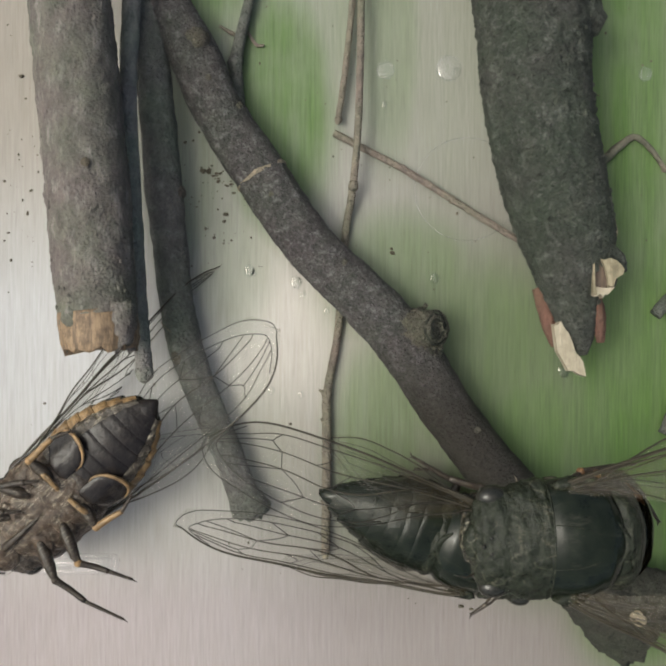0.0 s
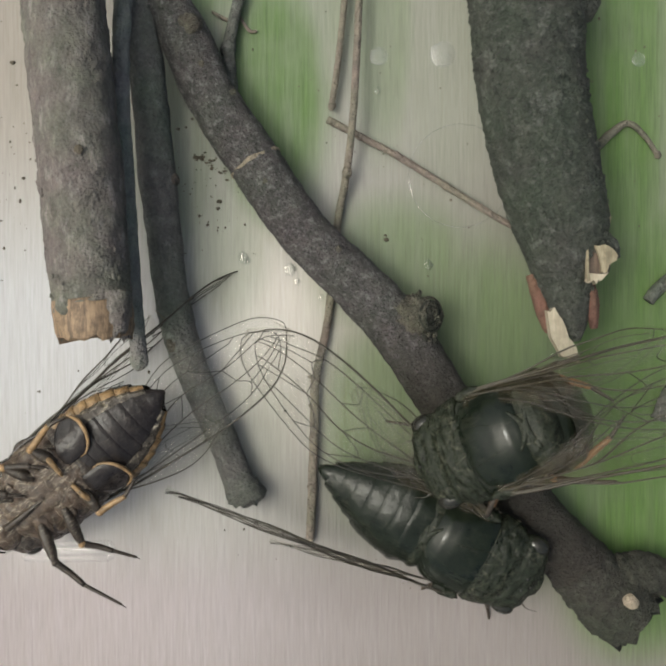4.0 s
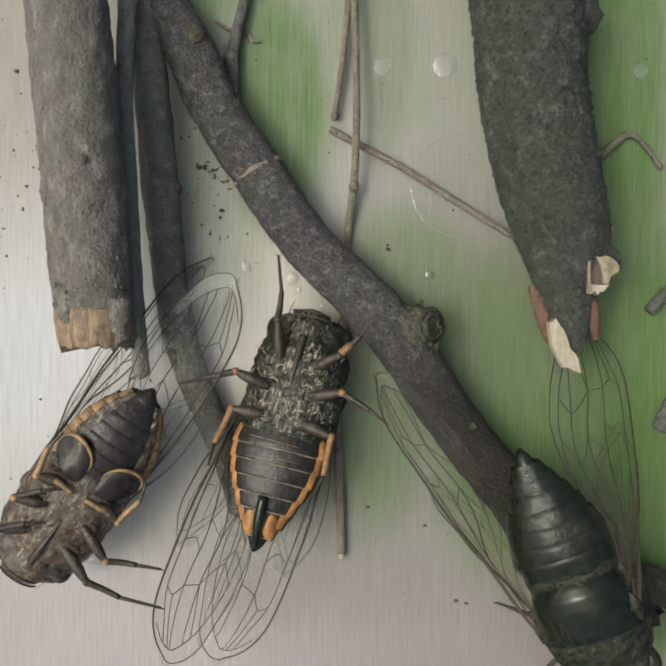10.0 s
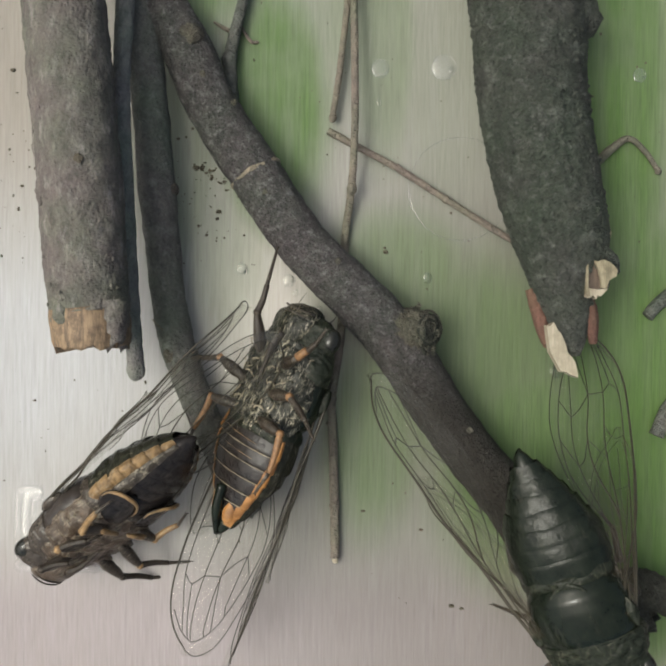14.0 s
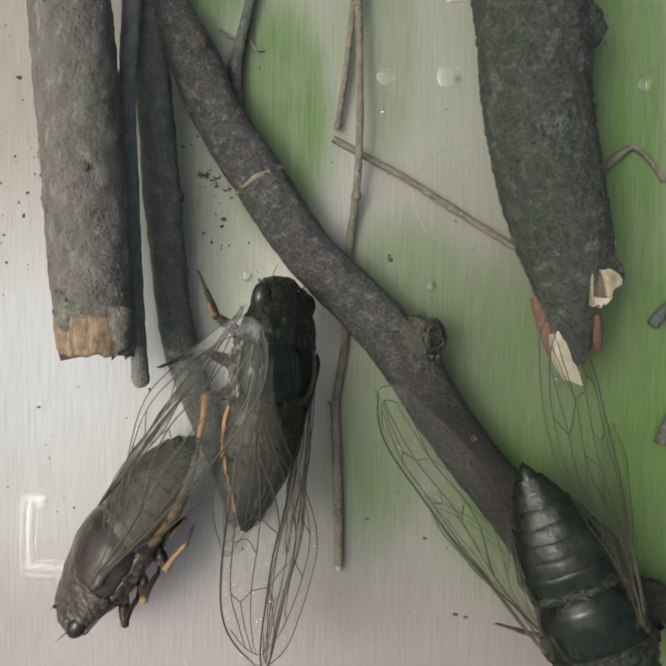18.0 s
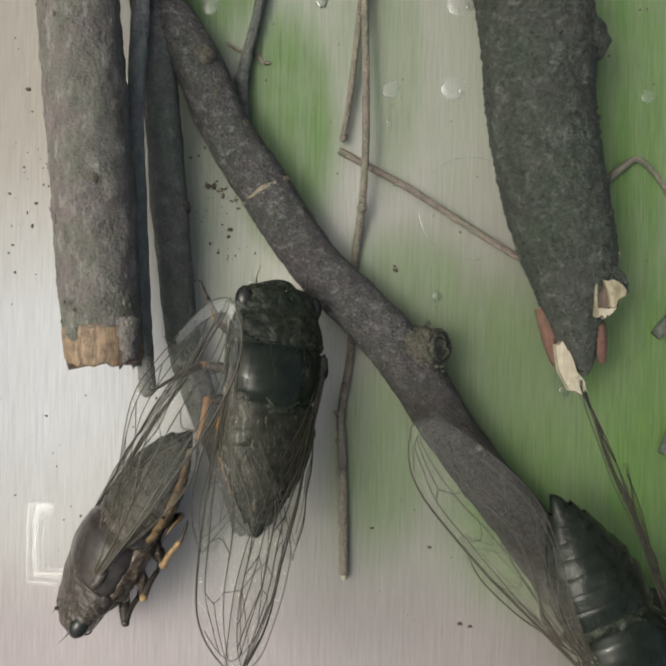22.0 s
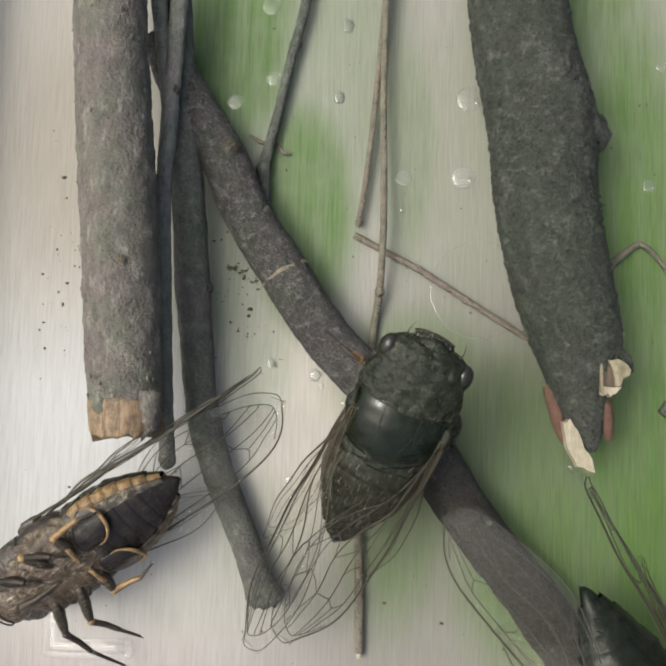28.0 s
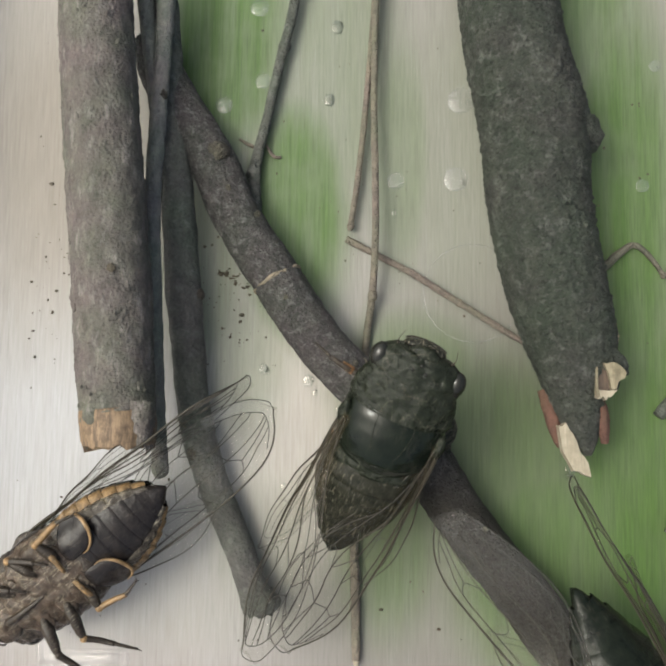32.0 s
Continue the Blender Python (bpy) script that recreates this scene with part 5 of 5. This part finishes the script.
FRONT_OUT["right front"] = [(0.32, 1.05, -0.50), (0.50, 1.75, -0.85), (0.56, 2.30, -0.85), (0.82, 3.0, -0.75)]
MIDDLE = cicada("black cicada with orange flanks and a pointed tail beside the branch", False, MAT_HAIRY, FRONT_OUT, long=1.12)
RIGHT = cicada("glossy black cicada with clear spread wings beside the branch end", False, MAT_HAIRY, TUCKED, MAT_LEG, MAT_SEGMENT, 1.14, MAT_SEGMENT)


# ---- what moves ----
def stance(head, tail, roll):
    """The pose of a cicada from the places of its brow and tail, in cm, and its roll about that line."""
    a, b = Vector(head) * CM, Vector(tail) * CM
    y = (a - b).normalized()
    x = y.cross(Vector((0, 0, 1))).normalized()
    z = x.cross(y)
    turn = Matrix((x, y, z)).transposed().to_4x4()
    return Matrix.Translation((a + b) / 2) @ turn @ pose(0, 0, 0, 0, roll, 0)


def wing_pose(hinge, side, spread, roof, lift=0.0):
    """spread: degrees outwards from the body's line; roof: how steeply the blade slopes; lift: how far the tip is raised."""
    return Matrix.Translation(Vector(hinge) * CM) @ pose(0, 0, 0, -lift, 0, side * spread) @ pose(0, 0, 0, 0, side * roof, 0)


def move_wings(made, rows):
    """rows: seconds, then spread, roof and lift of the right and of the left pair."""
    for key, side, k in (("right", 1, 1), ("left", -1, 4)):
        fw, hw = made[key]
        walk(fw, [(r[0], wing_pose((side * 0.88, 0.72, 0.40), side, *r[k:k + 3])) for r in rows])
        walk(hw, [(r[0], wing_pose((side * 0.80, 0.36, 0.34), side, r[k] + 9, r[k + 1] + 2, r[k + 2] - 4)) for r in rows])


def move_leg(ob, hip, rows):
    """rows: seconds and the turn in degrees about x, y and z at the hip."""
    walk(ob, [(t, Matrix.Translation(Vector(hip) * CM) @ pose(0, 0, 0, *turn)) for t, *turn in rows])


def motions():
    left_rows = [
        (0, (-7.00, -4.52, 1.50), (-3.48, -1.27, 1.86), 167),
        (0.7, (-7.16, -4.15, 1.42), (-3.16, -1.52, 1.81), 149),
        (1, (-7.27, -3.92, 1.38), (-3.18, -1.45, 1.78), 146),
        (1.5, (-7.25, -3.91, 1.38), (-3.11, -1.50, 1.72), 148),
        (2, (-7.27, -3.86, 1.38), (-3.07, -1.56, 1.65), 149),
        (2.5, (-7.09, -4.07, 1.35), (-3.04, -1.53, 1.73), 156),
        (3, (-6.92, -4.30, 1.31), (-3.08, -1.45, 1.82), 164),
        (3.5, (-6.95, -4.32, 1.33), (-3.21, -1.35, 1.82), 166),
        (5.5, (-6.95, -4.49, 1.39), (-3.34, -1.35, 1.83), 166),
        (6, (-6.96, -4.52, 1.41), (-3.40, -1.33, 1.83), 166),
        (7, (-6.96, -4.14, 1.37), (-3.00, -1.45, 1.73), 151),
        (7.5, (-6.96, -4.18, 1.31), (-3.06, -1.41, 1.75), 157),
        (8, (-6.95, -4.25, 1.26), (-3.16, -1.34, 1.78), 162),
        (8.3, (-6.85, -4.40, 1.28), (-3.18, -1.35, 1.76), 159),
        (8.6, (-6.66, -4.59, 1.40), (-3.18, -1.31, 1.75), 167),
        (9, (-6.56, -4.84, 1.43), (-3.50, -1.15, 1.73), 165),
        (10, (-6.39, -4.95, 1.43), (-3.51, -1.12, 1.75), 166),
        (10.5, (-6.41, -4.98, 1.45), (-3.53, -1.14, 1.69), 164),
        (11.5, (-6.59, -5.16, 1.50), (-3.74, -1.30, 1.57), 172),
        (12, (-6.69, -5.14, 1.52), (-3.76, -1.33, 1.52), 172),
        (12.5, (-6.65, -4.91, 0.93), (-3.37, -1.57, 2.00), 145),
        (13, (-6.12, -4.63, 0.37), (-2.62, -2.08, 2.44), 127),
        (14, (-6.00, -4.94, 0.68), (-2.53, -1.96, 2.15), 126),
        (14.5, (-6.08, -4.90, 0.80), (-2.73, -1.69, 2.04), 114),
        (16.5, (-5.39, -5.67, 1.30), (-2.66, -1.75, 1.70), 65),
        (17, (-5.37, -5.78, 1.29), (-2.66, -1.84, 1.71), 63),
        (18, (-5.40, -5.76, 1.30), (-2.65, -1.85, 1.70), 59),
        (18.7, (-5.23, -5.88, 1.30), (-2.61, -1.87, 1.70), 57),
        (19, (-4.94, -6.00, 1.29), (-2.51, -1.89, 1.71), 53),
        (19.5, (-5.06, -5.91, 1.29), (-2.53, -1.85, 1.71), 55),
        (20, (-5.25, -5.75, 1.30), (-2.62, -1.76, 1.70), 57),
        (22, (-5.48, -5.63, 1.30), (-2.92, -1.59, 1.70), 59),
        (23, (-5.96, -5.60, 1.29), (-3.29, -1.64, 1.71), 61),
        (24, (-5.99, -5.54, 1.29), (-3.13, -1.70, 1.71), 63),
        (24.5, (-6.22, -5.13, 1.30), (-3.19, -1.43, 1.70), 65),
        (25, (-6.03, -5.10, 1.31), (-2.86, -1.53, 1.69), 67),
        (25.5, (-6.14, -4.90, 1.31), (-2.81, -1.48, 1.69), 69),
        (26.5, (-6.86, -4.19, 1.30), (-3.17, -1.13, 1.60), 114),
        (27.5, (-7.39, -3.79, 1.36), (-3.52, -0.98, 1.78), 144),
        (28, (-7.33, -3.89, 1.40), (-3.47, -1.08, 1.92), 144),
        (28.5, (-7.29, -3.94, 1.39), (-3.52, -1.03, 1.93), 146),
        (30, (-7.30, -4.13, 1.35), (-3.66, -1.07, 1.95), 160),
        (32, (-7.31, -4.06, 1.34), (-3.60, -1.07, 1.96), 160),
    ]
    walk(LEFT[0], [(t, stance(h, q, r)) for t, h, q, r in left_rows])
    middle_rows = [
        (0, (2.16, -3.37, 4.59), (6.91, -3.23, 3.93), -2),
        (0.5, (2.16, -3.38, 4.47), (6.89, -2.81, 3.95), -2),
        (1, (2.16, -3.32, 4.32), (6.88, -2.54, 4.00), -3),
        (1.5, (2.40, -2.82, 2.29), (5.95, -0.88, 4.88), 12),
        (2, (2.11, -2.71, 2.05), (5.30, -0.60, 4.95), 24),
        (3, (2.05, -2.81, 2.06), (5.36, -0.70, 4.84), 22),
        (3.5, (1.97, -2.84, 2.09), (5.43, -0.79, 4.71), 20),
        (5.5, (0.72, -2.78, 2.52), (5.25, -1.37, 3.26), 0),
        (6, (0.64, -2.76, 2.55), (5.18, -1.37, 3.23), 0),
        (6.5, (0.61, -2.82, 2.50), (5.16, -1.42, 3.12), 0),
        (7, (0.45, -3.07, 2.46), (5.03, -1.71, 2.99), 0),
        (7.5, (0.11, -3.20, 2.87), (4.82, -2.33, 3.23), -4),
        (8, (-0.10, -3.53, 3.23), (4.51, -2.24, 3.51), -8),
        (8.2, (-0.26, -3.66, 3.49), (4.14, -2.19, 2.25), -8),
        (8.3, (-1.04, -4.41, 3.52), (2.92, -1.98, 2.32), -8),
        (8.35, (-1.72, -3.83, 3.66), (2.74, -2.32, 2.73), 37),
        (8.4, (-1.97, -2.48, 3.58), (2.70, -3.22, 2.76), 82),
        (8.5, (-1.37, -0.54, 2.99), (-1.07, -5.30, 2.46), 142),
        (8.6, (0.12, 0.22, 1.68), (-1.38, -4.33, 1.47), 170),
        (8.7, (-0.03, 0.29, 1.19), (-1.37, -4.31, 1.46), 172),
        (9, (-0.33, 0.42, 0.66), (-1.45, -4.13, 1.70), 172),
        (9.5, (-0.30, 0.43, 0.67), (-1.45, -4.11, 1.70), 172),
        (10, (-0.35, 0.45, 0.68), (-1.45, -4.11, 1.71), 172),
        (10.5, (-0.42, 0.46, 0.73), (-1.48, -4.12, 1.69), 172),
        (11, (-0.36, 0.50, 0.78), (-1.73, -4.01, 1.66), 168),
        (11.5, (-0.24, 0.52, 0.83), (-1.89, -3.91, 1.64), 163),
        (12, (-0.32, 0.61, 0.88), (-2.04, -3.81, 1.62), 152),
        (12.5, (-0.45, 0.72, 1.14), (-2.15, -3.76, 1.37), 149),
        (13, (-0.40, 0.64, 1.39), (-2.12, -3.83, 1.11), 145),
        (14, (-0.28, 0.58, 1.37), (-2.09, -3.86, 1.14), 138),
        (14.5, (-0.23, 0.70, 1.42), (-2.57, -3.49, 1.26), 123),
        (15.5, (-0.55, 1.01, 1.53), (-2.14, -3.51, 1.48), 96),
        (16.5, (-0.71, 1.22, 1.64), (-1.76, -3.46, 1.70), 67),
        (17, (-0.76, 1.22, 1.69), (-1.59, -3.51, 1.81), 62),
        (18.5, (-1.01, 1.36, 1.86), (-1.55, -3.41, 2.12), 56),
        (19, (-1.08, 1.37, 1.92), (-1.51, -3.40, 2.22), 56),
        (20.5, (-1.17, 1.38, 1.87), (-1.79, -3.37, 2.16), 43),
        (21, (-1.26, 1.38, 1.85), (-1.74, -3.39, 2.13), 37),
        (21.5, (-1.22, 1.42, 1.79), (-1.55, -3.35, 2.22), 34),
        (22.5, (-1.14, 1.45, 1.77), (-1.46, -3.30, 2.39), 23),
        (23, (-0.94, 1.39, 1.80), (-1.55, -3.32, 2.48), 17),
        (24, (-0.49, 1.17, 1.88), (-1.60, -3.50, 2.14), 8),
        (24.5, (-0.15, 1.13, 2.05), (-1.56, -3.45, 2.19), 5),
        (25, (-0.15, 1.05, 2.12), (-1.60, -3.52, 2.23), 6),
        (25.5, (0.15, 1.08, 2.34), (-1.85, -3.28, 2.18), 2),
        (26.5, (0.94, 1.60, 3.06), (-0.96, -2.70, 2.11), 3),
        (27.5, (1.57, 1.81, 3.86), (-0.17, -2.14, 1.76), 5),
        (28, (1.59, 1.69, 3.88), (-0.22, -2.14, 1.62), 6),
        (28.5, (1.56, 1.70, 3.88), (-0.22, -2.13, 1.62), 6),
        (30, (1.55, 1.67, 3.92), (-0.19, -2.16, 1.60), 6),
        (32, (1.54, 1.67, 3.92), (-0.21, -2.16, 1.60), 6),
    ]
    walk(MIDDLE[0], [(t, stance(h, q, r)) for t, h, q, r in middle_rows])
    right_rows = [
        (0, (4.51, -4.84, 0.92), (-0.03, -3.30, 1.17), 12),
        (0.5, (4.51, -5.22, 0.92), (0.06, -3.43, 1.17), 5),
        (1, (4.53, -5.51, 0.92), (0.19, -3.47, 1.17), 8),
        (1.5, (4.47, -5.38, 1.17), (0.31, -2.98, 1.19), 13),
        (2, (4.39, -5.22, 1.43), (0.36, -2.62, 1.21), 14),
        (3, (4.61, -5.29, 1.43), (0.37, -3.05, 1.20), 14),
        (3.5, (4.56, -5.25, 1.43), (0.28, -3.09, 1.20), 14),
        (5.5, (3.30, -5.70, 1.26), (-0.79, -3.19, 1.20), 8),
        (6, (3.26, -5.70, 1.26), (-0.81, -3.17, 1.20), 6),
        (6.5, (3.04, -6.01, 1.17), (-0.77, -3.09, 1.16), 5),
        (7, (3.03, -6.31, 1.08), (-0.56, -3.12, 1.12), 2),
        (7.5, (3.21, -6.69, 1.17), (-0.30, -3.42, 1.18), 3),
        (8, (3.91, -6.42, 1.25), (-0.12, -3.81, 1.25), 7),
        (8.3, (4.43, -6.38, 0.89), (0.31, -3.92, 1.11), 14),
        (8.4, (5.20, -6.53, 1.17), (1.59, -3.38, 1.46), 11),
        (8.5, (6.40, -6.95, 1.66), (4.49, -2.55, 1.80), 4),
        (8.6, (5.64, -6.98, 2.35), (3.62, -2.63, 2.34), 10),
        (9, (5.73, -6.98, 2.19), (3.79, -2.58, 2.14), 20),
        (9.5, (5.72, -6.96, 2.16), (3.79, -2.57, 2.14), 20),
        (10, (5.71, -6.94, 2.13), (3.78, -2.54, 2.13), 20),
        (12, (5.68, -6.92, 2.21), (3.81, -2.49, 2.18), 22),
        (14, (5.66, -6.89, 2.19), (3.81, -2.46, 2.14), 21),
        (14.5, (5.68, -6.88, 2.18), (3.81, -2.45, 2.14), 22),
        (17, (5.75, -6.82, 2.16), (3.79, -2.43, 2.15), 25),
        (18, (5.81, -6.94, 2.17), (3.83, -2.57, 2.08), 16),
        (19, (5.96, -7.07, 2.18), (3.93, -2.72, 2.02), 4),
        (20, (6.20, -7.12, 2.19), (4.09, -2.81, 2.01), -5),
        (21, (6.42, -7.20, 2.18), (4.32, -2.89, 2.02), -14),
        (22, (6.44, -7.30, 2.19), (4.38, -2.97, 2.01), -17),
        (23, (6.52, -7.30, 2.18), (4.42, -2.99, 2.02), -20),
        (24, (6.80, -7.30, 2.18), (4.55, -3.07, 2.02), -20),
        (25, (6.71, -7.32, 2.18), (4.53, -3.05, 2.02), -20),
        (25.5, (6.76, -7.35, 2.18), (4.54, -3.10, 2.02), -20),
        (27.5, (6.94, -7.53, 2.18), (4.75, -3.26, 2.02), -20),
        (28, (6.96, -7.54, 2.18), (4.78, -3.26, 2.02), -20),
        (30, (6.80, -7.49, 2.18), (4.62, -3.22, 2.02), -20),
        (32, (6.83, -7.47, 2.18), (4.65, -3.19, 2.02), -20),
    ]
    walk(RIGHT[0], [(t, stance(h, q, r)) for t, h, q, r in right_rows])
    twig_rows = [
        (0, (0.46, 4.20), (-0.13, -3.55)),
        (1, (0.50, 4.16), (-0.17, -4.15)),
        (2, (0.52, 4.16), (-0.39, -4.06)),
        (3, (0.50, 4.19), (-0.36, -4.17)),
        (3.5, (0.50, 4.19), (-0.37, -4.17)),
        (5.5, (0.34, 4.28), (-0.50, -3.60)),
        (6, (0.31, 4.29), (-0.54, -3.56)),
        (7, (0.37, 4.22), (-0.40, -3.80)),
        (7.5, (0.59, 4.08), (0.11, -3.96)),
        (8.2, (0.51, 4.14), (0.21, -4.48)),
        (8.4, (0.48, 4.15), (0.48, -4.66)),
        (8.6, (0.47, 4.15), (0.48, -4.74)),
        (9, (0.48, 4.13), (0.43, -4.78)),
        (9.5, (0.50, 4.13), (0.30, -4.80)),
        (10.5, (0.52, 4.11), (0.19, -4.82)),
        (11.5, (0.52, 4.10), (0.19, -4.83)),
        (12, (0.52, 4.11), (0.19, -4.82)),
        (13, (0.51, 4.12), (0.18, -4.82)),
        (14.5, (0.52, 4.12), (0.19, -4.81)),
        (17, (0.51, 4.12), (0.19, -4.82)),
        (19, (0.51, 4.13), (0.18, -4.82)),
        (20, (0.51, 4.13), (0.19, -4.81)),
        (22, (0.52, 4.12), (0.19, -4.82)),
        (22.5, (0.51, 4.11), (0.19, -4.79)),
        (23, (0.52, 4.11), (0.21, -4.81)),
        (23.5, (0.53, 4.11), (0.21, -4.80)),
        (24, (0.62, 4.05), (-0.00, -4.80)),
        (24.5, (0.80, 3.94), (-0.43, -4.79)),
        (25, (0.83, 3.93), (-0.54, -4.79)),
        (25.5, (0.84, 3.92), (-0.55, -4.79)),
        (26.5, (0.70, 4.00), (-0.03, -4.83)),
        (27.5, (0.59, 4.04), (0.24, -4.86)),
        (28, (0.60, 4.06), (0.25, -4.86)),
        (29, (0.60, 4.06), (0.26, -4.86)),
        (30, (0.60, 4.05), (0.26, -4.88)),
        (32, (0.60, 4.06), (0.25, -4.86)),
    ]
    rows = []
    for t, a, b in twig_rows:
        way = math.degrees(math.atan2(b[1] - a[1], b[0] - a[0])) - math.degrees(math.atan2(-8.94, -0.31))
        rows.append((t, pose(a[0] * CM, a[1] * CM, 0, 0, 0, way)))
    walk(twig, rows)
    # the middle and thin branches are nudged for a moment
    walk(middle, [(0, pose(-0.0325, 0.0067, 0)), (18.6, pose(-0.0325, 0.0067, 0)), (19.0, pose(-0.0308, 0.0067, 0)), (19.5, pose(-0.0306, 0.0066, 0)), (19.8, pose(-0.0325, 0.0067, 0)), (32, pose(-0.0325, 0.0067, 0))])
    walk(thin, [(0, pose(-0.0405, 0.0269, 0)), (18.6, pose(-0.0405, 0.0269, 0)), (19.0, pose(-0.0385, 0.0267, 0, 0, 0, 1.2)), (19.5, pose(-0.0383, 0.0267, 0, 0, 0, 1.2)), (19.8, pose(-0.0405, 0.0269, 0)), (32, pose(-0.0405, 0.0269, 0))])
    move_wings(LEFT[1], [(0, 4, 8, -10, 3, 64, 12), (6, 4, 8, -10, -2, 64, 12), (8.5, 2, 14, -8, 0, 60, 8), (10, -2, 30, -8, 0, 55, 8), (12, 0, 36, 2, 3, 55, 10), (14, -4, 12, -3, 10, 36, -4), (17, -4, 30, 0, 10, 49, -4), (19, -4, 30, 0, 11, 44, 2),
                         (21, -4, 30, 0, 10, 38, 2), (23, -4, 30, 0, 2, 37, 0), (25, -4, 30, 0, 12, 60, -2), (27.5, -4, 16, -8, 7, 60, -14), (30, 0, 4, -6, 2, 62, -14), (32, 0, 4, -6, 2, 62, -14)])
    move_wings(MIDDLE[1], [(0, 14, 22, 4, 25, 20, 10), (1, 14, 22, 4, 14, 22, 4), (2, -8, 40, 0, 6, 34, 0), (3.5, -8, 40, 0, 6, 34, 0), (6, 3, 15, -18, 5, 40, -28), (8.1, -4, 40, -20, 15, 40, -28), (8.4, 45, 10, 10, 45, 10, 10),
                           (8.7, 9, 45, -5, -5, 10, 5), (10, 9, 45, -5, -5, 10, 5), (12.5, -1, 26, -10, 0, 50, 0), (14, -8, 28, -10, 4, 47, -1), (17, -6, 50, 0, -4, 54, -5), (19, -8, 50, 0, -7, 48, -6), (21, -8, 46, 0, -7, 34, -8),
                           (23, -8, 40, -5, 9, 46, -15), (24, -10, 45, -12, 13, 26, -20), (25, -16, 55, -24, 18, 24, -24), (27.5, -1, 21, -3, 3, 59, -3), (32, -1, 22, -3, 3, 60, -3)])
    move_wings(RIGHT[1], [(0, 9, 35, 0, 2, 45, -4), (1, 9, 35, -1, 2, 60, -5), (2, 19, 60, 0, 17, 5, 4), (3.5, 10, 66, 0, 20, 5, 2), (6, 14, 60, -14, 22, 26, 20), (8.2, 2, 50, -4, 24, 28, -2), (8.4, 25, 14, 4, 25, 14, 4),
                          (8.7, 15, 37, -2, 19, 26, -35), (14, 15, 34, 2, 17, 33, -38), (17, 15, 32, 2, 17, 40, -30), (19, 16, 30, -6, 8, 69, 15), (21, 16, 30, -10, 0, 65, 14), (23, 16, 44, -14, -7, 56, 14), (25, 15, 38, -12, -8, 57, 14),
                          (30, 14, 46, -14, -8, 72, 8), (32, 14, 46, -14, -8, 72, 8)])
    walk(MIDDLE[3], [(t, pose(0, -0.002, 0, bend, 0, 0)) for t, bend in ((0, 70), (1, 75), (1.5, 92), (3.5, 92), (5.5, 45), (8.1, 40), (8.5, 0), (32, 0))])
    for cic, seed in ((LEFT, 1.0), (MIDDLE, 5.0)):
        for n, (name, ob) in enumerate(cic[2].items()):
            hip = tuple(v / CM for v in ob.location)
            wave = (24.0 if name in ("right front", "right middle") else 8.0) if cic is LEFT else 14.0
            times = [0, 0.5, 1, 1.5, 2, 2.5, 3.5, 5.5, 6.5, 7.5, 8.5, 9, 10, 10.5, 11.5, 12.5, 13.5, 14.5, 17, 17.2, 17.4, 17.6, 20, 22, 24, 25.5, 27.5, 28.5, 29.5, 30.5, 32]
            early = {"right front": -12.0, "right middle": -60.0, "right hind": -40.0, "left hind": 30.0, "left middle": 40.0}.get(name, 0.0) if cic is MIDDLE else 0.0
            late = -145.0 if cic is MIDDLE and name == "right front" else 0.0
            back = lambda t: early * max(min(1.0, max(0.0, 8.6 - t)), 0.0 if name == "right front" else min(1.0, max(0.0, (t - 23.0) / 2.0))) + late * min(1.0, max(0.0, (t - 17.0) / 0.6)) - (45.0 * max(0.0, 1 - abs(t - 25.0) / 2.0) if cic is MIDDLE and name == "left front" else 0.0) + (35.0 * min(1.0, max(0.0, (t - 25.5) / 2.0)) if cic is MIDDLE and name == "left front" else 0.0)
            tuck = lambda t: -50.0 * min(1.0, max(0.0, (t - 15) / 2)) * min(1.0, max(0.0, (25 - t) / 2)) if cic is MIDDLE and name == "right middle" else 45.0 * min(1.0, max(0.0, (t - 25.5) / 2)) if cic is MIDDLE and name == "left middle" else 0.0
            move_leg(ob, hip, [(t, wave * noise.noise(Vector((t * 0.9, n * 3.1, seed))), wave * noise.noise(Vector((t * 0.9, n * 3.1, seed + 9))), 1.6 * wave * noise.noise(Vector((t * 0.9, n * 3.1, seed + 20))) + back(t) + tuck(t)) for t in times])


motions()
